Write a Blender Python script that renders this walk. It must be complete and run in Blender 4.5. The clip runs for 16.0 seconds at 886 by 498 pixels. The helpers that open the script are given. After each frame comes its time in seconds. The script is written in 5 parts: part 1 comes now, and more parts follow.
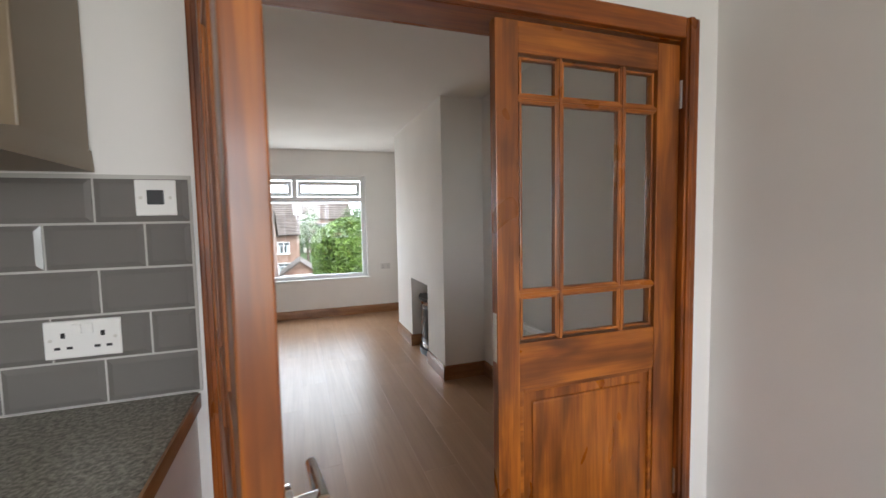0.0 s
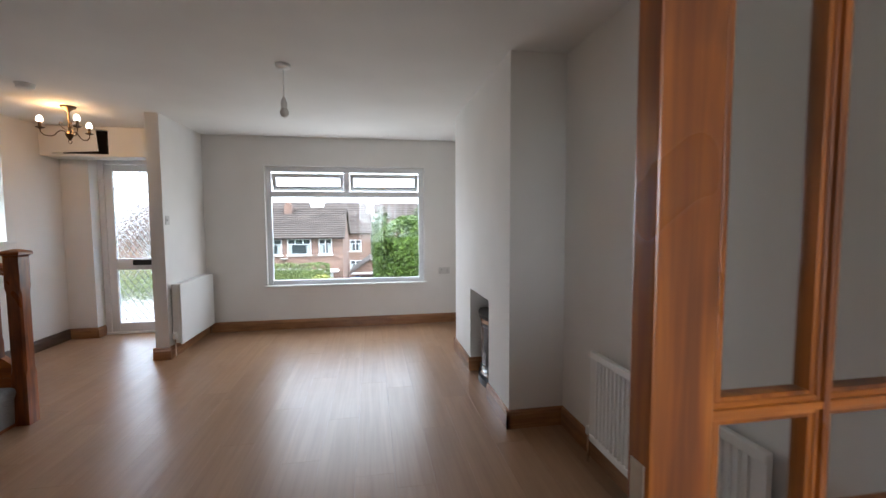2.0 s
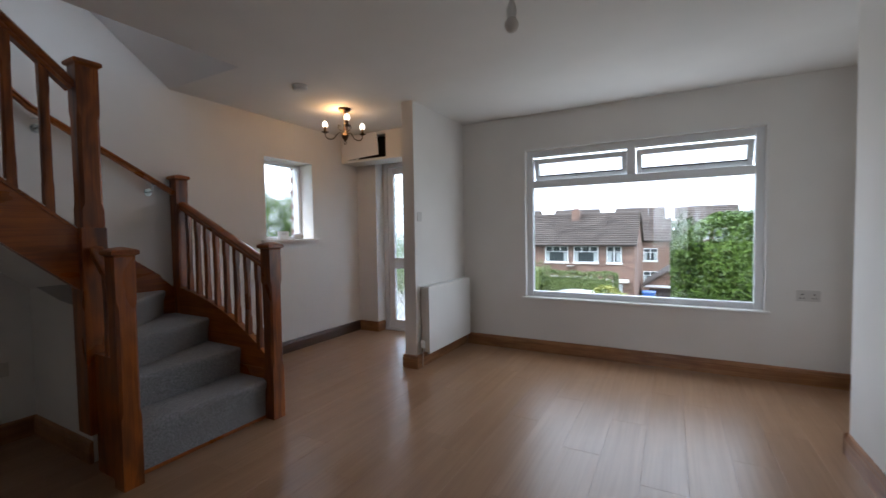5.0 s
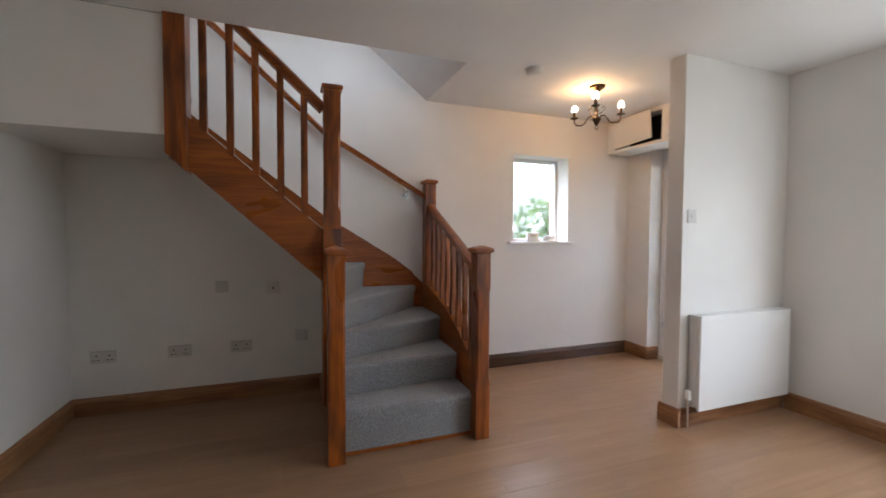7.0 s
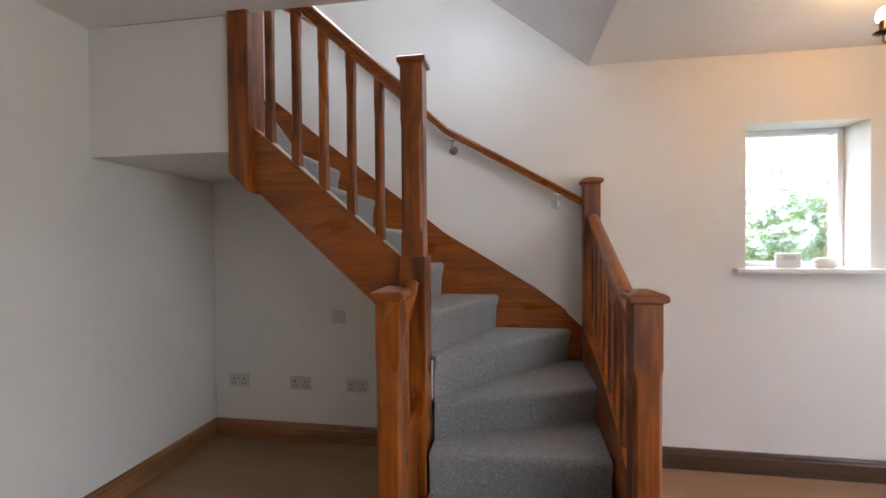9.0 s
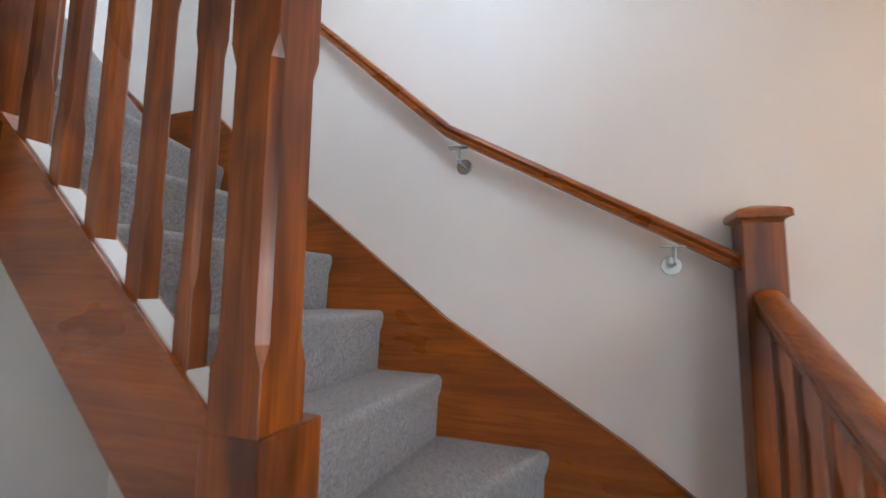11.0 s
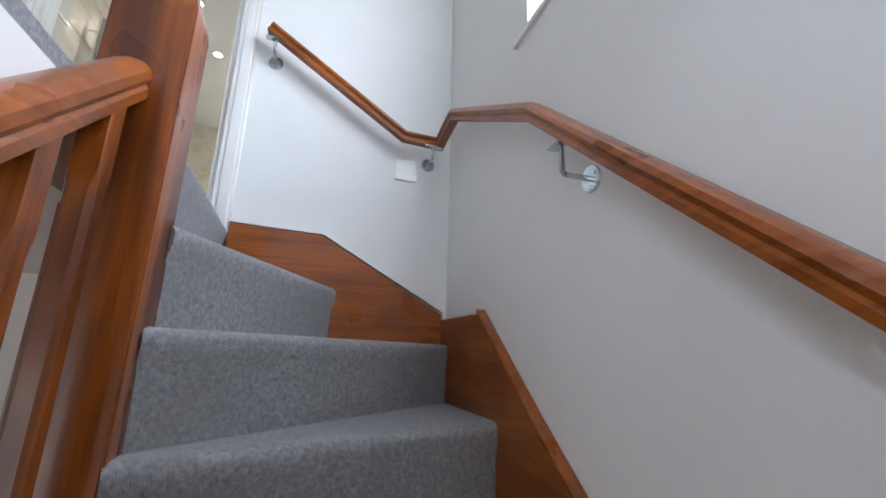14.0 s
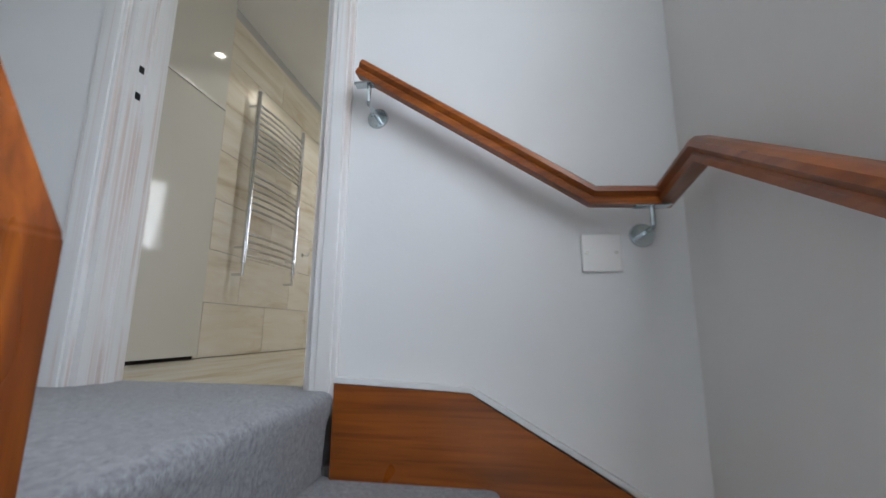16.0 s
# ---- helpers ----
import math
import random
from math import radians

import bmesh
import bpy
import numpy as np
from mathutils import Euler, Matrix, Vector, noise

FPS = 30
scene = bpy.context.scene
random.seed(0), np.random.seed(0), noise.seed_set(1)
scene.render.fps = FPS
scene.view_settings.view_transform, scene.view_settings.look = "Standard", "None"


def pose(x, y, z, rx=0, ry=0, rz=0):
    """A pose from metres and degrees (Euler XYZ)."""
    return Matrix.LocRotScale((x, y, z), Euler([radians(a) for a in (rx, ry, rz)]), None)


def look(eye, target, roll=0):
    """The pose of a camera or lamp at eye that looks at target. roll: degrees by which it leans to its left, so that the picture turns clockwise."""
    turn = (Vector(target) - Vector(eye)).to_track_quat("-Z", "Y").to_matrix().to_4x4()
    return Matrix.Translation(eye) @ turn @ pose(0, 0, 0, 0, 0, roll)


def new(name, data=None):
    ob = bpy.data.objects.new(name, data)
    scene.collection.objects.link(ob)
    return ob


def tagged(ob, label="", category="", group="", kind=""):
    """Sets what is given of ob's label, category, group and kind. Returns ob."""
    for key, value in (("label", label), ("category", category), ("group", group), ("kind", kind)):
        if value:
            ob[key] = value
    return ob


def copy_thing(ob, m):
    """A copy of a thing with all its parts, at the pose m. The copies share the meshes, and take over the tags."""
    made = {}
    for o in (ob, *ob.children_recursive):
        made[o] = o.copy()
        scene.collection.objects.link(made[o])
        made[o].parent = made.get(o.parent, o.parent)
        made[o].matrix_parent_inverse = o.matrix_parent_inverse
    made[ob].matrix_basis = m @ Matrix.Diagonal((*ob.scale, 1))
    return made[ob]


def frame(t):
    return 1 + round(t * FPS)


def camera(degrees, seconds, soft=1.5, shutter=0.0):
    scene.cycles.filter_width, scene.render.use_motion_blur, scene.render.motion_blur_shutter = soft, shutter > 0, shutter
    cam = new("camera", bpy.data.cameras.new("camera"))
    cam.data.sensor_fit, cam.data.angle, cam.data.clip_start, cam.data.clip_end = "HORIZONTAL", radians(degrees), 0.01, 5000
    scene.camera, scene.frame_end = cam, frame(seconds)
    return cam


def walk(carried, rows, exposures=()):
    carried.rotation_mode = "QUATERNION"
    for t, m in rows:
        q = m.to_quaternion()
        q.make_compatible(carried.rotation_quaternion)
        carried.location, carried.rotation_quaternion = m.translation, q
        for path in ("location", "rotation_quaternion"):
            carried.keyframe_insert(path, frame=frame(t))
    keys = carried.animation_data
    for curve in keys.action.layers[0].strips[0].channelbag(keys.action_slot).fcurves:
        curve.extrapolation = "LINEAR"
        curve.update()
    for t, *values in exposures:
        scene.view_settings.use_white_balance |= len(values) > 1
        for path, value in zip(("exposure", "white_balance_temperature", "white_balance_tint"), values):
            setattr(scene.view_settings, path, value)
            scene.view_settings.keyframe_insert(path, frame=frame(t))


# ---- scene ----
PATH = [
    (0, (0.123, 0.382, 1.362), (0.78, 2.267, 1.224), -1.1),
    (0.5, (0.253, 0.546, 1.366), (0.806, 2.463, 1.227), -1.0),
    (1, (0.334, 0.752, 1.35), (0.806, 2.691, 1.216), -0.6),
    (1.5, (0.376, 0.943, 1.354), (0.791, 2.895, 1.22), -0.5),
    (2, (0.413, 1.159, 1.338), (0.75, 3.126, 1.206), -0.3),
    (2.5, (0.441, 1.336, 1.323), (0.646, 3.321, 1.199), -0.2),
    (3, (0.451, 1.542, 1.275), (0.468, 3.539, 1.169), -0.2),
    (5.5, (0.432, 2.682, 1.217), (-0.813, 4.245, 1.144), -0.7),
    (6, (0.434, 2.894, 1.226), (-1.076, 4.203, 1.158), -0.3),
    (6.5, (0.426, 3.049, 1.221), (-1.28, 4.092, 1.16), -0.0),
    (7, (0.392, 3.218, 1.242), (-1.48, 3.919, 1.169), 0.3),
    (7.5, (0.281, 3.376, 1.251), (-1.677, 3.77, 1.162), 0.4),
    (8, (0.121, 3.57, 1.293), (-1.874, 3.655, 1.178), 0.4),
    (10.3, (-1.307, 4.036, 1.394), (-3.231, 3.503, 1.5), 0.5),
    (10.5, (-1.419, 4.012, 1.426), (-3.337, 3.458, 1.542), 0.7),
    (11, (-1.702, 3.961, 1.473), (-3.569, 3.274, 1.679), 0.7),
    (11.5, (-1.951, 3.937, 1.507), (-3.69, 3.015, 1.861), 1.4),
    (12, (-2.175, 3.866, 1.607), (-3.759, 2.732, 2.061), 1.5),
    (12.5, (-2.312, 3.805, 1.755), (-3.686, 2.433, 2.238), 1.5),
    (13, (-2.428, 3.687, 1.876), (-3.544, 2.108, 2.388), 1.8),
    (13.5, (-2.512, 3.608, 2.01), (-3.356, 1.865, 2.508), 1.6),
    (14, (-2.552, 3.485, 2.166), (-3.125, 1.632, 2.655), 1.5),
    (14.5, (-2.589, 3.359, 2.306), (-2.957, 1.449, 2.768), 1.3),
    (15, (-2.621, 3.21, 2.421), (-2.81, 1.27, 2.871), 0.9),
    (15.5, (-2.66, 3.072, 2.57), (-2.602, 1.115, 2.979), 0.6),
    (16, (-2.65, 2.91, 2.713), (-2.353, 0.969, 3.091), 0.5),
]
cam = camera(93.5, 16.0, shutter=0.3)
walk(cam, [(t, look(eye, target, roll)) for t, eye, target, roll in PATH],
     exposures=[(0, 2.55, 6150, 10), (1, 2.35, 6000, 10), (2, 2.35, 5850, 10), (3, 2.25, 5850, 10), (5.5, 1.6, 5700, 10), (6.2, 2.0, 5750, 10), (7, 2.75, 5900, 10), (8, 3.0, 5950, 10),
                (10.3, 3.28, 5850, 10), (11.5, 3.38, 5650, 10), (12.5, 3.02, 5450, 10), (13.5, 2.85, 5500, 10), (14.5, 2.65, 5650, 10), (15.5, 2.45, 5650, 10), (16, 2.15, 5750, 10)])

# ---- light ----
world = bpy.data.worlds.new("overcast_sky")
scene.world = world
world.use_nodes = True
wn, wl = world.node_tree.nodes, world.node_tree.links
sky = wn.new("ShaderNodeTexSky")
sky.sky_type, sky.sun_disc = "NISHITA", False
sky.sun_elevation, sky.sun_rotation = radians(48), radians(150)
sky.dust_density, sky.air_density = 4.0, 1.0
haze = wn.new("ShaderNodeMixRGB")
haze.inputs[0].default_value = 0.75
haze.inputs[2].default_value = (10.0, 10.3, 10.9, 1)
wl.new(sky.outputs[0], haze.inputs[1])
wl.new(haze.outputs[0], wn["Background"].inputs[0])
wn["Background"].inputs[1].default_value = 0.15

sun = new("sun", bpy.data.lights.new("sun", "SUN"))
sun.data.energy, sun.data.angle, sun.data.color = 0.6, radians(15), (1.0, 0.97, 0.93)
sun.matrix_world = look((0, 0, 20), (6, 10.4, 6.7))


def area_lamp(name, eye, target, w, h, watts, color=(0.93, 0.97, 1.0)):
    ob = new(name, bpy.data.lights.new(name, "AREA"))
    ob.data.shape, ob.data.size, ob.data.size_y, ob.data.energy, ob.data.color = "RECTANGLE", w, h, watts, color
    ob.matrix_world = look(eye, target)
    return ob


# sky light through the windows
area_lamp("skylight_kitchen_window", (0.4, -2.35, 1.35), (0.4, 0, 1.25), 1.7, 1.4, 8.0, (1.0, 0.98, 0.96))
area_lamp("skylight_front_window", (0.11, 6.60, 1.29), (0.11, 3.0, 1.29), 1.85, 1.4, 3.2, (1.0, 0.985, 0.96))
area_lamp("skylight_landing_window", (-3.09, 3.02, 3.55), (-2.0, 2.9, 3.2), 0.7, 0.9, 2.2, (1.0, 0.985, 0.96))
area_lamp("skylight_bathroom_window", (-3.09, -0.62, 3.85), (-1.0, -0.62, 3.5), 0.6, 0.75, 2.2, (1.0, 0.97, 0.9))


# ---- materials ----
def base(name, rough=0.6, metal=0.0):
    m = bpy.data.materials.new(name)
    m.use_nodes = True
    n, l = m.node_tree.nodes, m.node_tree.links
    b = n["Principled BSDF"]
    b.inputs["Roughness"].default_value, b.inputs["Metallic"].default_value = rough, metal
    return m, n, l, b


def coords(n, l, scale, spin=True):
    c, mp = n.new("ShaderNodeTexCoord"), n.new("ShaderNodeMapping")
    mp.inputs["Scale"].default_value = scale
    l.new(c.outputs["Object"], mp.inputs["Vector"])
    if spin:
        info, mul = n.new("ShaderNodeObjectInfo"), n.new("ShaderNodeMath")
        mul.operation, mul.inputs[1].default_value = "MULTIPLY", 37.0
        l.new(info.outputs["Random"], mul.inputs[0])
        l.new(mul.outputs[0], mp.inputs["Location"])
    return mp


def noise_of(n, l, mp, scale, detail=4.0, rough=0.55, distort=0.0):
    t = n.new("ShaderNodeTexNoise")
    for key, v in (("Scale", scale), ("Detail", detail), ("Roughness", rough), ("Distortion", distort)):
        t.inputs[key].default_value = v
    l.new(mp.outputs[0], t.inputs["Vector"])
    return t.outputs["Fac"]


def ramp(n, l, fac, stops):
    r = n.new("ShaderNodeValToRGB")
    while len(r.color_ramp.elements) < len(stops):
        r.color_ramp.elements.new(0.5)
    for e, (p, c) in zip(r.color_ramp.elements, stops):
        e.position, e.color = p, (*c, 1)
    l.new(fac, r.inputs[0])
    return r.outputs[0]


def mixed(n, l, fac, a, b, kind="MIX"):
    x = n.new("ShaderNodeMixRGB")
    x.blend_type = kind
    for i, v in ((0, fac), (1, a), (2, b)):
        if isinstance(v, (int, float)):
            x.inputs[i].default_value = v
        elif isinstance(v, tuple):
            x.inputs[i].default_value = (*v, 1)
        else:
            l.new(v, x.inputs[i])
    return x.outputs[0]


def bump(n, l, b, height, strength, dist=0.002):
    p = n.new("ShaderNodeBump")
    p.inputs["Strength"].default_value, p.inputs["Distance"].default_value = strength, dist
    l.new(height, p.inputs["Height"])
    l.new(p.outputs[0], b.inputs["Normal"])


def paint(name, color, rough=0.75, vary=0.04, relief=0.25):
    m, n, l, b = base(name, rough)
    mp = coords(n, l, (1, 1, 1), False)
    big, fine = noise_of(n, l, mp, 1.3, 3), noise_of(n, l, mp, 90, 3)
    dark = tuple(c * (1 - 2 * vary) for c in color)
    l.new(ramp(n, l, big, [(0.3, dark), (0.7, color)]), b.inputs["Base Color"])
    bump(n, l, b, fine, relief, 0.0012)
    return m


def wood(name, axis, tones, rough=0.32, coat=0.25, vary=1.0):
    """Stained pine: fine fibres, long flowing figure, uneven patches of stain and a few knots."""
    m, n, l, b = base(name, rough)
    k = "xyz".index(axis)

    def along(across, lengthwise):
        v = [across] * 3
        v[k] = lengthwise
        return coords(n, l, v)

    fibre = noise_of(n, l, along(150.0, 5.0), 1.0, 3, 0.6, 0.4)
    rings = noise_of(n, l, along(26.0, 1.1), 1.0, 3, 0.5, 1.6)
    figure = noise_of(n, l, along(13.0, 1.7), 1.0, 3, 0.5, 0.8)
    stain = noise_of(n, l, along(7.0, 3.2), 1.0, 2, 0.5, 0.5)
    d, c, p = tones
    col = ramp(n, l, rings, [(0.3, c), (0.5, p), (0.7, c)])
    col = mixed(n, l, ramp(n, l, figure, [(0.38, (0, 0, 0)), (0.66, (0.75 * vary,) * 3)]), col, d)
    col = mixed(n, l, ramp(n, l, stain, [(0.50, (0, 0, 0)), (0.72, (0.55 * vary,) * 3)]), col, tuple(v * 0.6 for v in d))
    col = mixed(n, l, ramp(n, l, fibre, [(0.45, (0, 0, 0)), (0.75, (0.35, 0.35, 0.35))]), col, d)
    vor = n.new("ShaderNodeTexVoronoi")
    vor.inputs["Scale"].default_value = 1.0
    l.new(along(2.6, 1.5).outputs[0], vor.inputs["Vector"])
    col = mixed(n, l, ramp(n, l, vor.outputs["Distance"], [(0.02, (0.85, 0.85, 0.85)), (0.055, (0.35, 0.35, 0.35)), (0.11, (0, 0, 0))]), col, tuple(v * 0.25 for v in d))
    l.new(col, b.inputs["Base Color"])
    l.new(ramp(n, l, stain, [(0.3, (rough - 0.06,) * 3), (0.75, (rough + 0.1,) * 3)]), b.inputs["Roughness"])
    b.inputs["Coat Weight"].default_value, b.inputs["Coat Roughness"].default_value = coat, 0.16
    bump(n, l, b, fibre, 0.12, 0.001)
    return m


STAIN = ((0.07, 0.0135, 0.002), (0.26, 0.060, 0.005), (0.39, 0.105, 0.009))
DOOR = ((0.09, 0.019, 0.0025), (0.34, 0.088, 0.008), (0.48, 0.15, 0.015))
PINE = ((0.14, 0.052, 0.018), (0.31, 0.135, 0.048), (0.40, 0.20, 0.08))
WOOD_X, WOOD_Y, WOOD_Z = (wood("stained_pine_" + a, a, STAIN, vary=v) for a, v in zip("xyz", (0.6, 0.55, 1.15)))
DOOR_X, DOOR_Y, DOOR_Z = (wood("varnished_pine_" + a, a, DOOR) for a in "xyz")
SKIRT_X, SKIRT_Y = (wood("skirting_pine_" + a, a, PINE, 0.34, 0.4, 0.8) for a in "xy")
DARKSKIRT = wood("dark_skirting_wood", "y", ((0.03, 0.014, 0.008), (0.065, 0.031, 0.018), (0.10, 0.05, 0.028)), 0.4, 0.1)
WALL = paint("warm_white_emulsion", (0.83, 0.81, 0.775))
WALLCOOL = paint("white_emulsion", (0.83, 0.83, 0.82))
CEIL = paint("ceiling_white", (0.84, 0.83, 0.805), 0.85)
GLOSS = paint("white_gloss_paint", (0.80, 0.79, 0.77), 0.3, 0.02, 0.06)


def worn_gloss():
    """White gloss over old wood, rubbed through in long upright streaks."""
    m, n, l, b = base("worn_white_gloss", 0.32)
    streak = noise_of(n, l, coords(n, l, (55, 55, 0.8), False), 1.0, 3, 0.55, 0.5)
    patch = noise_of(n, l, coords(n, l, (7, 7, 2.2), False), 1.0, 3, 0.5, 0.3)
    col = mixed(n, l, ramp(n, l, streak, [(0.50, (0, 0, 0)), (0.66, (0.75, 0.75, 0.75))]), (0.80, 0.79, 0.77), (0.66, 0.53, 0.46))
    col = mixed(n, l, ramp(n, l, patch, [(0.45, (0, 0, 0)), (0.6, (1, 1, 1))]), col, (0.80, 0.79, 0.77))
    l.new(col, b.inputs["Base Color"])
    bump(n, l, b, streak, 0.15, 0.001)
    return m


WORNGLOSS = worn_gloss()
UPVC = paint("white_upvc", (0.82, 0.83, 0.84), 0.28, 0.01, 0.02)
PLASTIC = paint("white_plastic", (0.80, 0.79, 0.76), 0.35, 0.01, 0.0)
GREYPLATE = paint("off_white_plastic", (0.62, 0.60, 0.57), 0.4, 0.01, 0.0)
RADIATOR = paint("radiator_enamel", (0.82, 0.82, 0.80), 0.32, 0.01, 0.02)
BLACK = paint("black_plastic", (0.012, 0.012, 0.013), 0.35, 0.1, 0.05)
# near-black for dark paint, and for shade in the cupboard and under the cabinet
DARK_AND_SHADE = paint("dark_paint_and_shade", (0.02, 0.012, 0.01), 0.9)
GROUT = paint("pale_grout", (0.50, 0.485, 0.45), 0.85)
HOODM = paint("beige_hood_enamel", (0.21, 0.158, 0.095), 0.35, 0.02, 0.02)


def metal(name, color, rough):
    m, n, l, b = base(name, rough, 1.0)
    f = noise_of(n, l, coords(n, l, (30, 30, 30)), 1.0, 4)
    l.new(ramp(n, l, f, [(0.3, tuple(c * 0.8 for c in color)), (0.7, color)]), b.inputs["Base Color"])
    return m


CHROME = metal("chrome", (0.80, 0.81, 0.82), 0.08)
ZINC = metal("galvanised_steel", (0.60, 0.66, 0.68), 0.2)
STEEL = metal("brushed_steel", (0.72, 0.70, 0.64), 0.3)
BRONZE = metal("dark_bronze", (0.11, 0.075, 0.05), 0.38)


def glass(name, color=(1, 1, 1), rough=0.0):
    m, n, l, b = base(name, rough)
    n.remove(b)
    out = n["Material Output"]
    tr, gl, mx, fr = n.new("ShaderNodeBsdfTransparent"), n.new("ShaderNodeBsdfGlossy"), n.new("ShaderNodeMixShader"), n.new("ShaderNodeLayerWeight")
    tr.inputs[0].default_value, gl.inputs["Roughness"].default_value, fr.inputs["Blend"].default_value = (*color, 1), rough, 0.5
    power, share = n.new("ShaderNodeMath"), n.new("ShaderNodeMath")
    power.operation, power.inputs[1].default_value = "POWER", 5.0
    share.operation, share.inputs[1].default_value, share.inputs[2].default_value = "MULTIPLY_ADD", 0.6, 0.03
    l.new(fr.outputs["Facing"], power.inputs[0]), l.new(power.outputs[0], share.inputs[0])
    l.new(share.outputs[0], mx.inputs[0]), l.new(tr.outputs[0], mx.inputs[1]), l.new(gl.outputs[0], mx.inputs[2]), l.new(mx.outputs[0], out.inputs[0])
    return m


GLASS = glass("clear_glass", (0.93, 0.95, 0.95))
WINDOWGLASS = glass("tinted_double_glazing", (0.88, 0.90, 0.90))


def frosted(name):
    m, n, l, b = base(name, 0.19)
    b.inputs["Base Color"].default_value, b.inputs["IOR"].default_value = (0.93, 0.96, 0.97, 1), 1.12
    b.inputs["Transmission Weight"].default_value = 1.0
    v = n.new("ShaderNodeTexVoronoi")
    v.inputs["Scale"].default_value = 1.0
    l.new(coords(n, l, (30, 30, 60), False).outputs[0], v.inputs["Vector"])
    bump(n, l, b, v.outputs["Distance"], 0.6, 0.01)
    return m


FROSTED = frosted("patterned_glass")


def carpet():
    m, n, l, b = base("grey_carpet", 0.95)
    mp = coords(n, l, (1, 1, 1), False)
    pile, tuft, worn = noise_of(n, l, mp, 420, 3, 0.7), noise_of(n, l, mp, 110, 4, 0.65), noise_of(n, l, mp, 7, 4, 0.6)
    col = ramp(n, l, tuft, [(0.32, (0.155, 0.16, 0.17)), (0.68, (0.39, 0.397, 0.415))])
    col = mixed(n, l, ramp(n, l, worn, [(0.4, (0, 0, 0)), (0.7, (0.5, 0.5, 0.5))]), col, (0.23, 0.23, 0.235))
    l.new(col, b.inputs["Base Color"])
    b.inputs["Sheen Weight"].default_value = 0.35
    bump(n, l, b, mixed(n, l, 0.5, pile, tuft), 0.9, 0.006)
    return m


CARPET = carpet()


def laminate():
    m, n, l, b = base("oak_laminate", 0.27)
    info = n.new("ShaderNodeObjectInfo")
    fine = noise_of(n, l, coords(n, l, (60, 2.0, 1)), 1.0, 2, 0.5, 0.3)
    broad = noise_of(n, l, coords(n, l, (14, 0.9, 1)), 1.0, 2, 0.5, 0.25)
    scuff = noise_of(n, l, coords(n, l, (2.5, 2.5, 1), False), 1.0, 4, 0.6, 0.8)
    col = ramp(n, l, broad, [(0.25, (0.33, 0.192, 0.106)), (0.75, (0.40, 0.243, 0.138))])
    col = mixed(n, l, ramp(n, l, fine, [(0.4, (0, 0, 0)), (0.75, (0.34, 0.34, 0.34))]), col, (0.22, 0.118, 0.062))
    col = mixed(n, l, ramp(n, l, info.outputs["Random"], [(0.0, (0.0, 0.0, 0.0)), (1.0, (0.30, 0.30, 0.30))]), col, (0.22, 0.12, 0.065))
    l.new(col, b.inputs["Base Color"])
    l.new(ramp(n, l, scuff, [(0.35, (0.29, 0.29, 0.29)), (0.7, (0.40, 0.40, 0.40))]), b.inputs["Roughness"])
    return m


LAMINATE = laminate()
UNDERLAY = paint("dark_joint", (0.22, 0.135, 0.08), 0.8)


def speckle(name, stops, scale, rough):
    m, n, l, b = base(name, rough)
    mp = coords(n, l, (1, 1, 1), False)
    f = noise_of(n, l, mp, scale, 5, 0.75)
    l.new(ramp(n, l, f, stops), b.inputs["Base Color"])
    bump(n, l, b, f, 0.1, 0.001)
    return m


WORKTOP = speckle("speckled_laminate_worktop", [(0.38, (0.09, 0.085, 0.07)), (0.5, (0.24, 0.23, 0.19)), (0.62, (0.42, 0.40, 0.34))], 95, 0.3)
TILE = paint("grey_glazed_ceramic", (0.17, 0.16, 0.148), 0.08, 0.03, 0.03)


def travertine():
    """Cream stone with long level veins, polished."""
    m, n, l, b = base("travertine_tile", 0.2)
    vein = noise_of(n, l, coords(n, l, (9, 1.3, 9)), 1.0, 5, 0.6, 0.9)
    cloud = noise_of(n, l, coords(n, l, (2.5, 2.5, 2.5)), 1.0, 3)
    col = ramp(n, l, vein, [(0.3, (0.55, 0.45, 0.31)), (0.47, (0.70, 0.62, 0.48)), (0.7, (0.77, 0.72, 0.61))])
    l.new(mixed(n, l, ramp(n, l, cloud, [(0.4, (0, 0, 0)), (0.7, (0.4, 0.4, 0.4))]), col, (0.76, 0.72, 0.62)), b.inputs["Base Color"])
    return m


BATHTILE = travertine()
LACQUER = paint("glossy_cream_lacquer", (0.66, 0.63, 0.55), 0.06, 0.01, 0.0)


